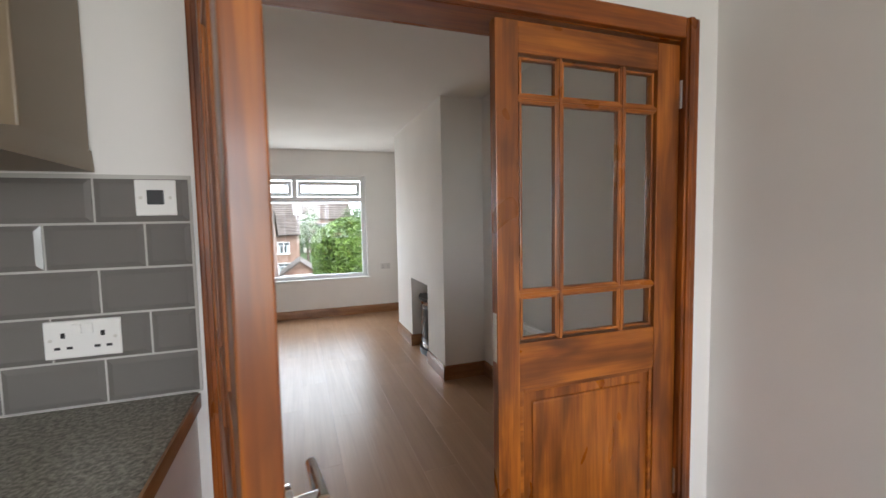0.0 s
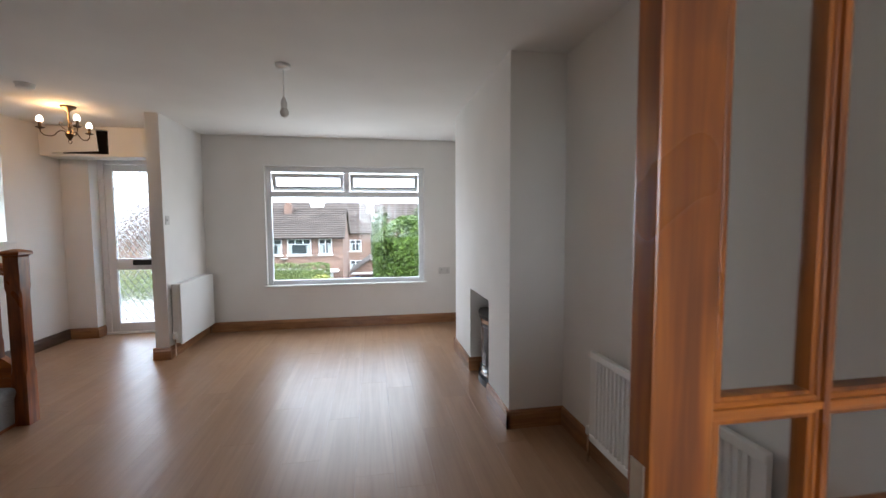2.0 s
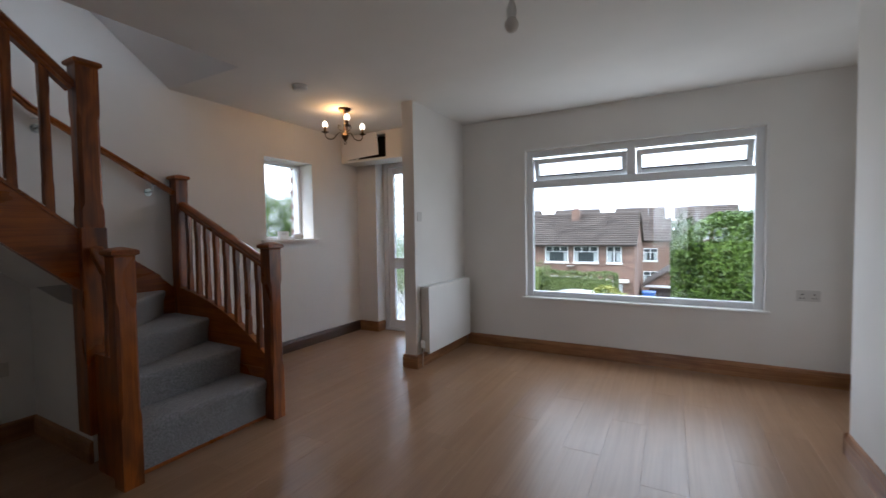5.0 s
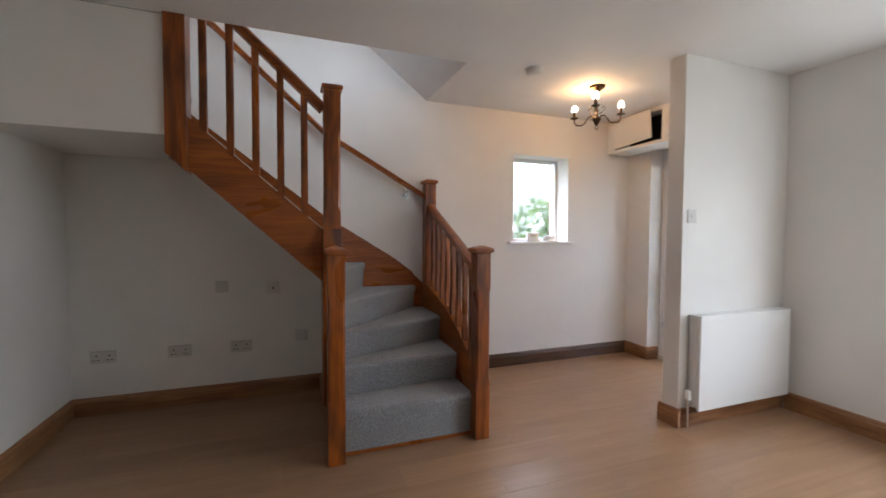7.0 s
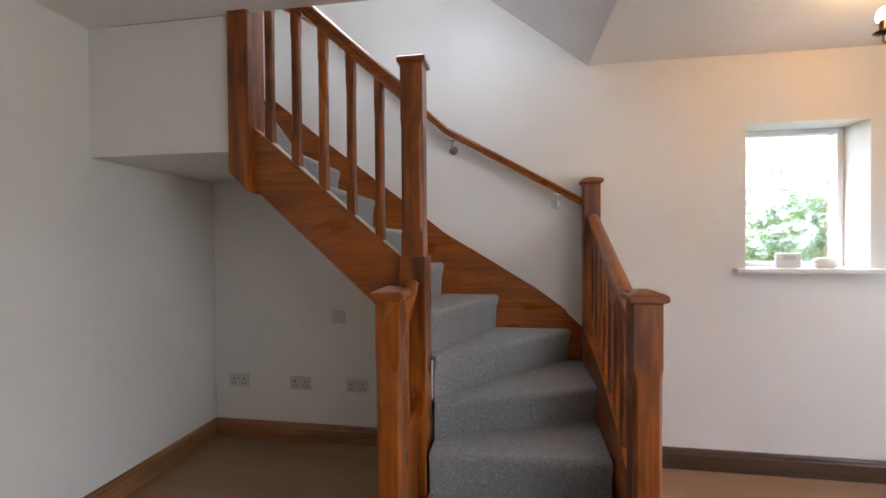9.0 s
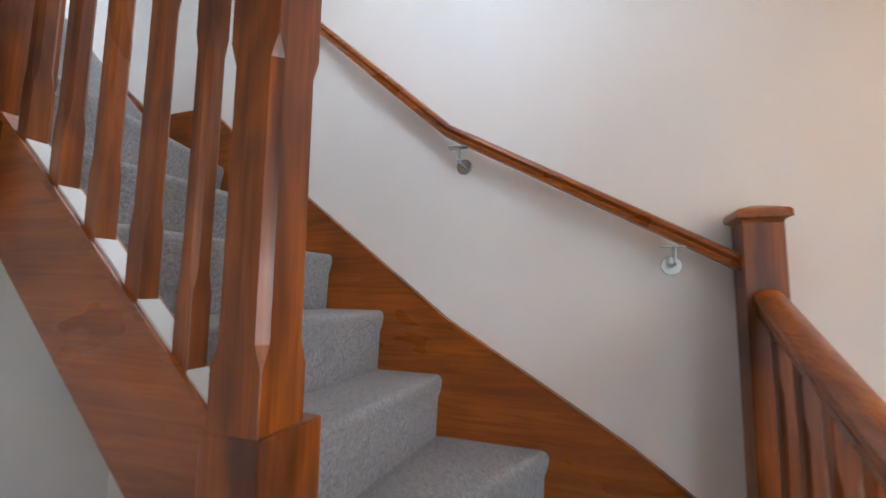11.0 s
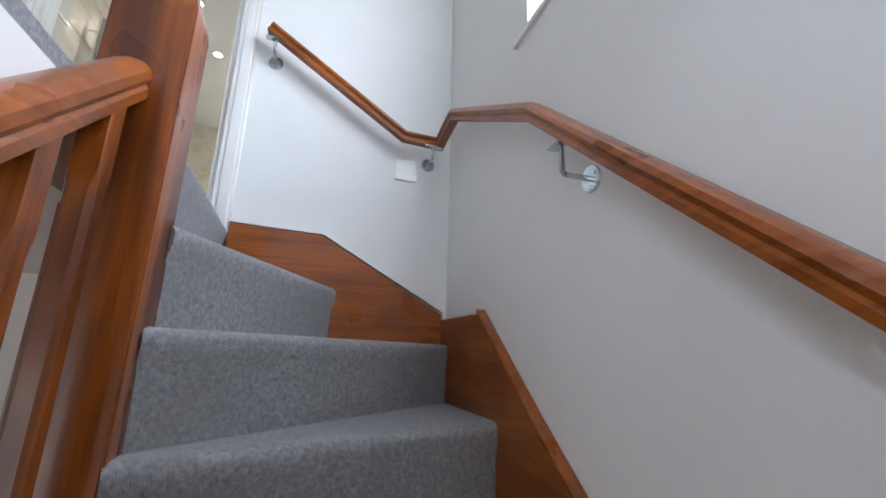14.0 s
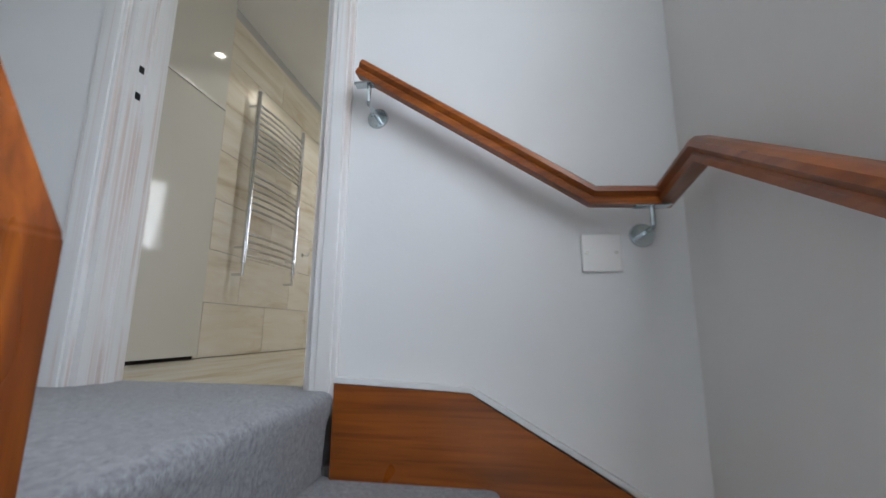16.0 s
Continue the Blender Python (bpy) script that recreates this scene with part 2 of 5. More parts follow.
def brickwork():
    """Brown-red brick courses too far off to be laid one by one."""
    m, n, l, b = base("red_brick", 0.9)
    t = n.new("ShaderNodeTexBrick")
    for key, v in (("Scale", 1.0), ("Brick Width", 0.225), ("Row Height", 0.075), ("Mortar Size", 0.006), ("Bias", 0.0)):
        t.inputs[key].default_value = v
    c, sep, add, put = n.new("ShaderNodeTexCoord"), n.new("ShaderNodeSeparateXYZ"), n.new("ShaderNodeMath"), n.new("ShaderNodeCombineXYZ")
    l.new(c.outputs["Object"], sep.inputs[0])
    l.new(sep.outputs[0], add.inputs[0]), l.new(sep.outputs[1], add.inputs[1])
    l.new(add.outputs[0], put.inputs[0]), l.new(sep.outputs[2], put.inputs[1])
    l.new(put.outputs[0], t.inputs["Vector"])
    t.inputs["Color1"].default_value, t.inputs["Color2"].default_value, t.inputs["Mortar"].default_value = (0.105, 0.055, 0.04, 1), (0.18, 0.10, 0.072, 1), (0.27, 0.225, 0.19, 1)
    f = noise_of(n, l, coords(n, l, (3.0, 3.0, 5.0), False), 1.0, 5, 0.7)
    l.new(mixed(n, l, ramp(n, l, f, [(0.42, (0, 0, 0)), (0.6, (0.75, 0.75, 0.75))]), t.outputs["Color"], (0.30, 0.19, 0.145)), b.inputs["Base Color"])
    return m


BRICK = brickwork()
ROOFTILE = speckle("concrete_roof_tile", [(0.35, (0.055, 0.042, 0.036)), (0.55, (0.10, 0.08, 0.068)), (0.75, (0.15, 0.122, 0.105))], 1.1, 0.9)
RENDER = paint("pale_render", (0.68, 0.64, 0.58), 0.85)
ASPHALT = speckle("asphalt", [(0.35, (0.04, 0.04, 0.042)), (0.65, (0.07, 0.07, 0.072))], 20, 0.9)
LAWN = speckle("lawn", [(0.3, (0.03, 0.055, 0.015)), (0.7, (0.06, 0.095, 0.028))], 6, 0.9)
PAVING = speckle("concrete_paving", [(0.35, (0.28, 0.27, 0.25)), (0.65, (0.38, 0.37, 0.34))], 8, 0.9)
CARPAINT = paint("white_car_paint", (0.72, 0.73, 0.74), 0.15, 0.01, 0.0)
BLUEBIN = paint("blue_bin_plastic", (0.03, 0.10, 0.32), 0.45)
DARKGLASS = paint("dark_window_glass", (0.045, 0.055, 0.06), 0.06, 0.1, 0.0)
CURTAIN = paint("pale_curtain", (0.38, 0.42, 0.42), 0.9)


def foliage(name, dark, light):
    m, n, l, b = base(name, 0.4)
    geo = n.new("ShaderNodeNewGeometry")
    col = ramp(n, l, geo.outputs["Random Per Island"], [(0.0, dark), (1.0, light)])
    mp = coords(n, l, (1, 1, 1), False)
    col = mixed(n, l, ramp(n, l, noise_of(n, l, mp, 1.2, 3), [(0.4, (0, 0, 0)), (0.65, (0.6, 0.6, 0.6))]), col, light)
    l.new(col, b.inputs["Base Color"])
    return m


LAUREL = foliage("laurel_leaves", (0.016, 0.042, 0.01), (0.14, 0.22, 0.035))
PRIVET = foliage("privet_leaves", (0.07, 0.11, 0.03), (0.17, 0.21, 0.06))
YELLOWLEAF = foliage("golden_leaves", (0.18, 0.20, 0.04), (0.34, 0.34, 0.08))
FARLEAF = foliage("tree_leaves", (0.03, 0.07, 0.02), (0.09, 0.14, 0.04))
BARK = paint("bark", (0.10, 0.075, 0.055), 0.9)
LAMPGLOW = bpy.data.materials.new("lit_opal_glass")
LAMPGLOW.use_nodes = True
glow = LAMPGLOW.node_tree.nodes["Principled BSDF"]
glow.inputs["Base Color"].default_value = (0.9, 0.85, 0.75, 1)
glow.inputs["Emission Color"].default_value = (1.0, 0.86, 0.66, 1)
glow.inputs["Emission Strength"].default_value = 1.6
SPOTGLOW = LAMPGLOW.copy()
SPOTGLOW.name = "lit_spotlight"
SPOTGLOW.node_tree.nodes["Principled BSDF"].inputs["Emission Strength"].default_value = 8.0


# ---- mesh helpers ----
def box(x0, y0, z0, x1, y1, z1, bevel=0.0, bm=None, m=None):
    bm = bm or bmesh.new()
    t = Matrix.LocRotScale(((x0 + x1) / 2, (y0 + y1) / 2, (z0 + z1) / 2), None, (abs(x1 - x0), abs(y1 - y0), abs(z1 - z0)))
    vs = bmesh.ops.create_cube(bm, size=1, matrix=t)["verts"]
    if bevel:
        es = list({e for v in vs for e in v.link_edges})
        got = bmesh.ops.bevel(bm, geom=es, offset=bevel, segments=2, affect="EDGES", profile=0.6)
        vs = got["verts"]
    if m:
        bmesh.ops.transform(bm, matrix=m, verts=list(vs))
    return bm


def prism(poly, axis, a, b, bm=None):
    """A polygon pushed along an axis from a to b; the polygon is in the two other axes, in the order x, y, z."""
    bm = bm or bmesh.new()
    k = "xyz".index(axis)

    def at(p, h):
        c = list(p)
        c.insert(k, h)
        return bm.verts.new(c)

    lo, hi = [at(p, a) for p in poly], [at(p, b) for p in poly]
    n = len(poly)
    fs = [bm.faces.new(lo), bm.faces.new(hi)]
    fs += [bm.faces.new((lo[i], lo[(i + 1) % n], hi[(i + 1) % n], hi[i])) for i in range(n)]
    bmesh.ops.recalc_face_normals(bm, faces=fs)
    return bm


def cyl(a, b, r0, r1=None, seg=20, bm=None):
    bm = bm or bmesh.new()
    a, b = Vector(a), Vector(b)
    q = (b - a).to_track_quat("Z", "Y").to_matrix().to_4x4()
    bmesh.ops.create_cone(bm, cap_ends=True, segments=seg, radius1=r0, radius2=r0 if r1 is None else r1, depth=(b - a).length,
                          matrix=Matrix.Translation((a + b) / 2) @ q)
    return bm


def lathe(profile, centre, seg=28, bm=None):
    """profile: (radius, z) from bottom to top, turned about the upright through centre."""
    bm = bm or bmesh.new()
    cx, cy, cz = centre
    rings = [[bm.verts.new((cx + r * math.cos(2 * math.pi * i / seg), cy + r * math.sin(2 * math.pi * i / seg), cz + z)) for i in range(seg)] for r, z in profile]
    fs = []
    for p, q in zip(rings, rings[1:]):
        fs += [bm.faces.new((p[i], p[(i + 1) % seg], q[(i + 1) % seg], q[i])) for i in range(seg)]
    fs += [bm.faces.new(rings[0][::-1]), bm.faces.new(rings[-1])]
    bmesh.ops.recalc_face_normals(bm, faces=fs)
    return bm


def sweep(points, section, bm=None):
    """A section (sideways, upwards) carried along points, with mitred corners; upwards stays upright."""
    bm = bm or bmesh.new()
    pts, rings = [Vector(p) for p in points], []
    for i, p in enumerate(pts):
        before = (p - pts[i - 1]).normalized() if i else None
        after = (pts[i + 1] - p).normalized() if i + 1 < len(pts) else None
        d = after or before
        way = ((before or after) + (after or before)).normalized()
        side = Vector((d.y, -d.x, 0)).normalized() if abs(d.z) < 0.99 else Vector((1, 0, 0))
        up = side.cross(d).normalized()
        ring = []
        for u, v in section:
            o = side * u + up * v
            k = -o.dot(way) / max(d.dot(way), 0.2)
            ring.append(bm.verts.new(p + o + d * k))
        rings.append(ring)
    n, fs = len(section), []
    for p, q in zip(rings, rings[1:]):
        fs += [bm.faces.new((p[i], p[(i + 1) % n], q[(i + 1) % n], q[i])) for i in range(n)]
    fs += [bm.faces.new(rings[0]), bm.faces.new(rings[-1])]
    bmesh.ops.recalc_face_normals(bm, faces=fs)
    return bm


def tube(points, r, seg=10, bm=None):
    ring = [(r * math.cos(2 * math.pi * i / seg), r * math.sin(2 * math.pi * i / seg)) for i in range(seg)]
    return sweep(points, ring, bm)


def mesh_of(name, bm, material, smooth=False):
    me = bpy.data.meshes.new(name)
    bm.to_mesh(me)
    bm.free()
    me.materials.append(material)
    if smooth:
        me.polygons.foreach_set("use_smooth", [True] * len(me.polygons))
        me.set_sharp_from_angle(angle=radians(38))
    return me


def spot_of(ob):
    p = Vector((0, 0, 0))
    while ob:
        p, ob = p + ob.location, ob.parent
    return p


def part(name, bm, material, parent, label="", smooth=False):
    """One mesh, given in world places, as a part of a thing."""
    bmesh.ops.translate(bm, vec=-spot_of(parent), verts=bm.verts)
    ob = new(name, mesh_of(name, bm, material, smooth))
    ob.parent = parent
    return tagged(ob, label)


def thing(name, at, label, category, group=""):
    ob = new(name)
    ob.location, ob.empty_display_size = at, 0.05
    return tagged(ob, label, category, group)


def solid(name, bm, material, label, category, group="", smooth=False):
    """A thing of one mesh."""
    c = sum((v.co for v in bm.verts), Vector()) / len(bm.verts)
    c.z = min(v.co.z for v in bm.verts)
    bmesh.ops.translate(bm, vec=-c, verts=bm.verts)
    ob = new(name, mesh_of(name, bm, material, smooth))
    ob.location = c
    return tagged(ob, label, category, group)


def setting(name, bm, material, label="", smooth=False):
    return tagged(new(name, mesh_of(name, bm, material, smooth)), label, "", "", "structure")


def wall(name, axis, near, far, a0, a1, z0, z1, holes, material, label=""):
    """A wall between two planes of an axis, from a0 to a1 along it, with holes (a, b, bottom, top) cut right through."""
    cuts = sorted({a0, a1, *(v for h in holes for v in h[:2])})
    bm = bmesh.new()

    def put(a, b, lo, hi):
        if hi - lo > 1e-4:
            box(near, a, lo, far, b, hi, 0, bm) if axis == "x" else box(a, near, lo, b, far, hi, 0, bm)

    for a, b in zip(cuts, cuts[1:]):
        z = z0
        for h in sorted((h for h in holes if h[0] <= a + 1e-6 and h[1] >= b - 1e-6), key=lambda h: h[2]):
            put(a, b, z, h[2])
            z = h[3]
        put(a, b, z, z1)
    bmesh.ops.remove_doubles(bm, verts=bm.verts, dist=1e-5)
    inner = [f for f in bm.faces if any(g is not f and (g.calc_center_median() - f.calc_center_median()).length < 1e-5 for e in f.edges for g in e.link_faces)]
    bmesh.ops.delete(bm, geom=inner, context="FACES")
    return setting(name, bm, material, label)


# ---- structure ----
XS, XP, YB, YF, H = -3.05, 1.64, 1.71, 6.58, 2.38   # side wall, party wall, back wall, front wall, ceiling
KY, UP, TOP = -2.4, 2.57, 4.72                      # kitchen end, upper floor, upper ceiling
YW = 1.935                                          # back wall of the stairwell
WELL = (-2.19, 4.35)                                # edge of the stairwell

floor = setting("floor", box(XS, KY, -0.12, XP, YF + 0.2, -0.008), UNDERLAY, "oak laminate plank floor of the living room")
wall("wall_side", "x", XS - 0.3, XS, KY, YF + 0.3, -0.1, 4.9,
     [(5.21, 5.825, 1.17, 1.99), (2.62, 3.42, 3.055, 4.1), (-0.95, -0.29, 3.45, 4.25)], WALL, "warm white painted side wall")
wall("wall_party", "x", XP, XP + 0.2, KY, YF + 0.3, -0.1, H + 0.15, [], WALL, "warm white painted party wall")
wall("wall_front", "y", YF, YF + 0.3, XS, XP, -0.1, H + 0.15,
     [(-0.865, 1.09, 0.55, 2.025), (-2.76, -1.80, -0.03, 2.09)], WALL, "warm white front wall with a wide window")
wall("wall_back", "y", 1.56, YB, XS, XP, -0.1, H + 0.15, [(-0.075, 1.50, 0.0, 2.015)], WALL, "warm white wall between kitchen and living room")
setting("wall_back_lining", box(XS, YB, 0, -0.5, 1.86, H), WALL, "warm white plastered back wall")
wall("wall_kitchen_end", "y", KY - 0.2, KY, XS, XP, -0.1, H + 0.15, [(-0.5, 1.3, 0.6, 2.1)], WALL, "white kitchen end wall with a window")
wall("wall_nib", "x", -1.68, -1.56, 5.575, YF, 0, H, [], WALL, "white partition beside the front door")
wall("chimney_breast", "x", 1.27, XP, 3.67, 5.38, 0, H, [(4.144, 4.74, 0, 0.745)], WALL, "warm white plastered chimney breast with a hearth recess")
setting("hearth_back", box(1.60, 4.144, 0, XP - 0.002, 4.74, 0.745), WALL)
cb = box(WELL[0], 2.66, H, XP, YF, H + 0.15)
box(-2.19, KY, H, XP, 2.66, H + 0.15, 0, cb)
box(XS, WELL[1], H, WELL[0], YF, H + 0.15, 0, cb)
box(XS, KY, H, -2.19, YB - 0.15, H + 0.15, 0, cb)
setting("ceiling", cb, CEIL, "flat white ceiling")

# the slope over the foot of the stairs, and the wall that stands on it upstairs
setting("wall_bulkhead", prism([(WELL[1], H), (WELL[1] + 0.1, H + 0.15), (3.6, 3.12), (3.6, 4.9), (3.5, 4.9), (3.5, 3.03)], "x", XS, WELL[0] + 0.02), WALLCOOL,
        "sloping white bulkhead over the stairs")
lb = box(-2.19, YW - 0.14, H + 0.15, 1.0, 3.5, UP - 0.012)
setting("floor_landing", lb, CARPET, "grey carpeted landing")
setting("wall_stair_corner", box(XS, YW - 0.14, 1.80, -2.25, YW, 4.9), WALLCOOL, "white wall at the top of the stairs")
wall("wall_stair_back", "y", YW - 0.14, YW, -2.25, 0.2, H + 0.15, 4.9, [(-2.19, -1.51, UP - 0.02, 4.55)], WALLCOOL, "white wall at the top of the stairs")
wall("wall_landing_end", "x", -0.35, -0.2, YW, 3.6, H + 0.15, 4.9, [], WALLCOOL)
wall("wall_landing_front", "y", 3.5, 3.6, WELL[0] + 0.02, -0.2, H + 0.15, 4.9, [], WALLCOOL)
setting("ceiling_upper", box(XS, -1.6, TOP, 0.2, 3.6, TOP + 0.1), CEIL, "white upper ceiling")
wall("wall_bath_end", "y", -1.7, -1.6, XS, 0.2, 2.4, 4.9, [], BATHTILE)
wall("wall_bath_tiled", "x", -0.985, -0.85, -1.6, YW - 0.14, 2.4, TOP, [], GROUT, "travertine tiled bathroom wall")
setting("floor_bath", box(XS, -1.6, 2.4, -0.98, YW - 0.14, UP - 0.025), BATHTILE, "pale tiled bathroom floor")
# box under the top of the stairs, sloping soffit and the low wall under the first steps
sb = box(XS, YB, 1.755, -2.2, 2.63, 1.78)
box(-2.20, YB, 1.755, -2.19, 2.626, H - 0.003, 0, sb)
setting("wall_stair_box", sb, WALL, "white boxed underside of the stair top")
setting("wall_stair_soffit", prism([(3.47, 0.915), (2.63, 1.675), (2.63, 1.71), (3.47, 0.95)], "x", XS, -2.262), WALL)
setting("wall_under_stairs", prism([(XS, 0), (-2.305, 0), (-2.305, 0.78), (-2.42, 0.80), (-2.5, 0.91), (XS, 0.91)], "y", 3.475, 3.53), WALL, "low white wall under the first steps")


def skirting(name, a, b, out, material, h=0.12, ends=(0, 0)):
    """A moulded board along the wall from a to b, with out pointing into the room."""
    a, b, o = Vector((*a, 0)), Vector((*b, 0)), Vector((*out, 0))
    sec = [(0.0, 0.0), (0.02, 0.0), (0.02, h - 0.03), (0.016, h - 0.024), (0.015, h - 0.012), (0.009, h - 0.003), (0.0, h)]
    bm = bmesh.new()
    rings = [[bm.verts.new(p + o * u + Vector((0, 0, v))) for u, v in sec] for p in (a, b)]
    n = len(sec)
    fs = [bm.faces.new((rings[0][i], rings[0][(i + 1) % n], rings[1][(i + 1) % n], rings[1][i])) for i in range(n)]
    fs += [bm.faces.new(rings[0]), bm.faces.new(rings[1])]
    bmesh.ops.recalc_face_normals(bm, faces=fs)
    return tagged(new(name, mesh_of(name, bm, material)), "stained pine skirting board", "", "", "structure")


skirting("baseboard_front", (-1.56, YF), (XP, YF), (0, -1), SKIRT_X)
skirting("baseboard_nib", (-1.56, 5.575), (-1.56, YF), (1, 0), SKIRT_Y)
skirting("baseboard_nib_end", (-1.70, 5.575), (-1.54, 5.575), (0, -1), SKIRT_X)
skirting("baseboard_nib_hall", (-1.68, 5.575), (-1.68, YF), (-1, 0), SKIRT_Y)
skirting("baseboard_side", (XS, 4.4), (XS, YF), (1, 0), DARKSKIRT)
skirting("baseboard_hall", (XS, YF), (-2.762, YF), (0, -1), SKIRT_X)
skirting("baseboard_jamb", (-2.76, YF - 0.02), (-2.76, YF + 0.13), (1, 0), SKIRT_Y)
skirting("baseboard_under_stairs", (XS, YB), (XS, 3.475), (1, 0), SKIRT_Y)
skirting("baseboard_low_wall", (XS, 3.475), (-2.3, 3.475), (0, -1), SKIRT_X)
skirting("baseboard_back", (XS, 1.86), (-0.5, 1.86), (0, 1), SKIRT_X)
skirting("baseboard_party", (XP, YB), (XP, 3.67), (-1, 0), SKIRT_Y)
skirting("baseboard_alcove", (XP, 5.38), (XP, YF), (-1, 0), SKIRT_Y)
skirting("baseboard_chimney_side", (1.25, 3.67), (XP, 3.67), (0, -1), SKIRT_X)
skirting("baseboard_chimney_near", (1.27, 3.65), (1.27, 4.144), (-1, 0), SKIRT_Y)
skirting("baseboard_chimney_far", (1.27, 4.74), (1.27, 5.40), (-1, 0), SKIRT_Y)
skirting("baseboard_hearth", (1.25, 4.74), (1.5, 4.74), (0, -1), SKIRT_X)
skirting("baseboard_chimney_back", (1.25, 5.38), (XP, 5.38), (0, 1), SKIRT_X)
skirting("baseboard_kitchen", (XP, KY), (XP, 1.5), (-1, 0), GLOSS)


# ---- front window ----
def bar(bm, x0, x1, y0, y1, z0, z1):
    box(x0, y0, z0, x1, y1, z1, 0.006, bm)


win = tagged(thing("window_1", (0.11, YF, 0.55), "wide white plastic window with two top lights ajar", "window"), kind="structure")
wx0, wx1, wz0, wz1, wy = -0.865, 1.09, 0.55, 2.025, YF + 0.055
b = bmesh.new()
for s in ((wx0, wx0 + 0.06, wz0, wz1), (wx1 - 0.06, wx1, wz0, wz1)):
    bar(b, s[0], s[1], wy, wy + 0.07, s[2], s[3])
for s in ((wz0, wz0 + 0.055), (wz1 - 0.06, wz1), (1.655, 1.725)):
    bar(b, wx0 + 0.06, wx1 - 0.06, wy + 0.003, wy + 0.067, s[0], s[1])
bar(b, 0.075, 0.145, wy + 0.001, wy + 0.069, 1.725, wz1 - 0.06)
part("window_frame", b, UPVC, win)
part("pane", box(wx0 + 0.05, wy + 0.03, wz0 + 0.05, wx1 - 0.05, wy + 0.036, 1.665), WINDOWGLASS, win).visible_shadow = False
for x0, x1 in ((wx0 + 0.065, 0.07), (0.15, wx1 - 0.065)):
    tilt = Matrix.Translation((0, wy + 0.06, wz1 - 0.065)) @ pose(0, 0, 0, 19) @ Matrix.Translation((0, -wy - 0.06, -wz1 + 0.065))
    b = bmesh.new()
    zl, zh = 1.735, wz1 - 0.075
    for s in ((x0, x0 + 0.045, zl, zh), (x1 - 0.045, x1, zl, zh), (x0 + 0.045, x1 - 0.045, zl, zl + 0.045), (x0 + 0.045, x1 - 0.045, zh - 0.045, zh)):
        bar(b, s[0], s[1], wy + 0.02, wy + 0.075, s[2], s[3])
    bmesh.ops.transform(b, matrix=tilt, verts=b.verts)
    sash = part("top_light", b, UPVC, win, "top-hung light standing open")
    p = part("pane", box(x0 + 0.04, wy + 0.045, zl + 0.04, x1 - 0.04, wy + 0.05, zh - 0.04, 0, None, tilt), WINDOWGLASS, sash)
    p.visible_shadow = False
    part("gasket", box(x0 + 0.04, wy + 0.018, zl + 0.042, x1 - 0.04, wy + 0.03, zl + 0.054, 0, None, tilt), BLACK, sash)
    part("handle", box((x0 + x1) / 2 - 0.05, wy + 0.0, zl + 0.012, (x0 + x1) / 2 + 0.05, wy + 0.018, zl + 0.03, 0.004, None, tilt), UPVC, sash)
    for x in (x0 + 0.012, x1 - 0.012):
        part("stay", box(x - 0.006, wy + 0.06, 1.80, x + 0.006, wy + 0.16, 1.81), ZINC, sash)
part("window_sill", box(wx0 - 0.035, YF - 0.03, wz0 - 0.022, wx1 + 0.035, wy + 0.004, wz0 + 0.004, 0.008), GLOSS, win)
b = bmesh.new()
for s in ((wx0 - 0.018, wx0, wz0, wz1 + 0.018), (wx1, wx1 + 0.018, wz0, wz1 + 0.018), (wx0, wx1, wz1, wz1 + 0.018)):
    box(s[0], YF - 0.006, s[2], s[1], YF + 0.002, s[3], 0.002, b)
part("trim", b, GLOSS, win)

# ---- hall window ----
win = tagged(thing("window_2", (XS, 5.5, 1.17), "small white side window with patterned glass", "window"), kind="structure")
b, fx = bmesh.new(), XS - 0.24
for y0, y1, z0, z1 in ((5.212, 5.268, 1.172, 1.988), (5.788, 5.823, 1.172, 1.988), (5.268, 5.788, 1.172, 1.20), (5.268, 5.788, 1.955, 1.988)):
    box(fx, y0, z0, fx + 0.06, y1, z1, 0.006, b)
part("window_frame", b, UPVC, win)
part("pane", box(fx + 0.03, 5.26, 1.195, fx + 0.036, 5.792, 1.96), FROSTED, win).visible_shadow = False
part("window_sill", box(XS - 0.18, 5.145, 1.145, XS + 0.05, 5.875, 1.172, 0.008), GLOSS, win)
win = tagged(thing("window_3", (XS, 3.0, 3.0), "white landing window with a projecting sill", "window"), kind="structure")
part("window_sill", box(XS - 0.2, 2.55, 3.035, XS + 0.012, 3.46, 3.052, 0.003), GLOSS, win)
b = bmesh.new()
for y0, y1, z0, z1 in ((2.622, 2.68, 3.057, 4.098), (3.36, 3.418, 3.057, 4.098), (2.68, 3.36, 3.057, 3.09), (2.68, 3.36, 4.04, 4.098)):
    box(XS - 0.2, y0, z0, XS - 0.14, y1, z1, 0.006, b)
part("window_frame", b, UPVC, win)
win = tagged(thing("window_4", (-0.6, KY, 1.0), "white kitchen window", "window"), kind="structure")
b = bmesh.new()
for x0, x1, z0, z1 in ((-0.498, -0.44, 0.602, 2.098), (1.24, 1.298, 0.602, 2.098), (-0.44, 1.24, 0.602, 0.66), (-0.44, 1.24, 2.04, 2.098), (0.37, 0.43, 0.66, 2.04)):
    box(x0, KY - 0.02, z0, x1, KY + 0.03, z1, 0.006, b)
part("window_frame", b, UPVC, win)
win = tagged(thing("window_5", (XS, -0.62, 3.45), "white bathroom window", "window"), kind="structure")
b = bmesh.new()
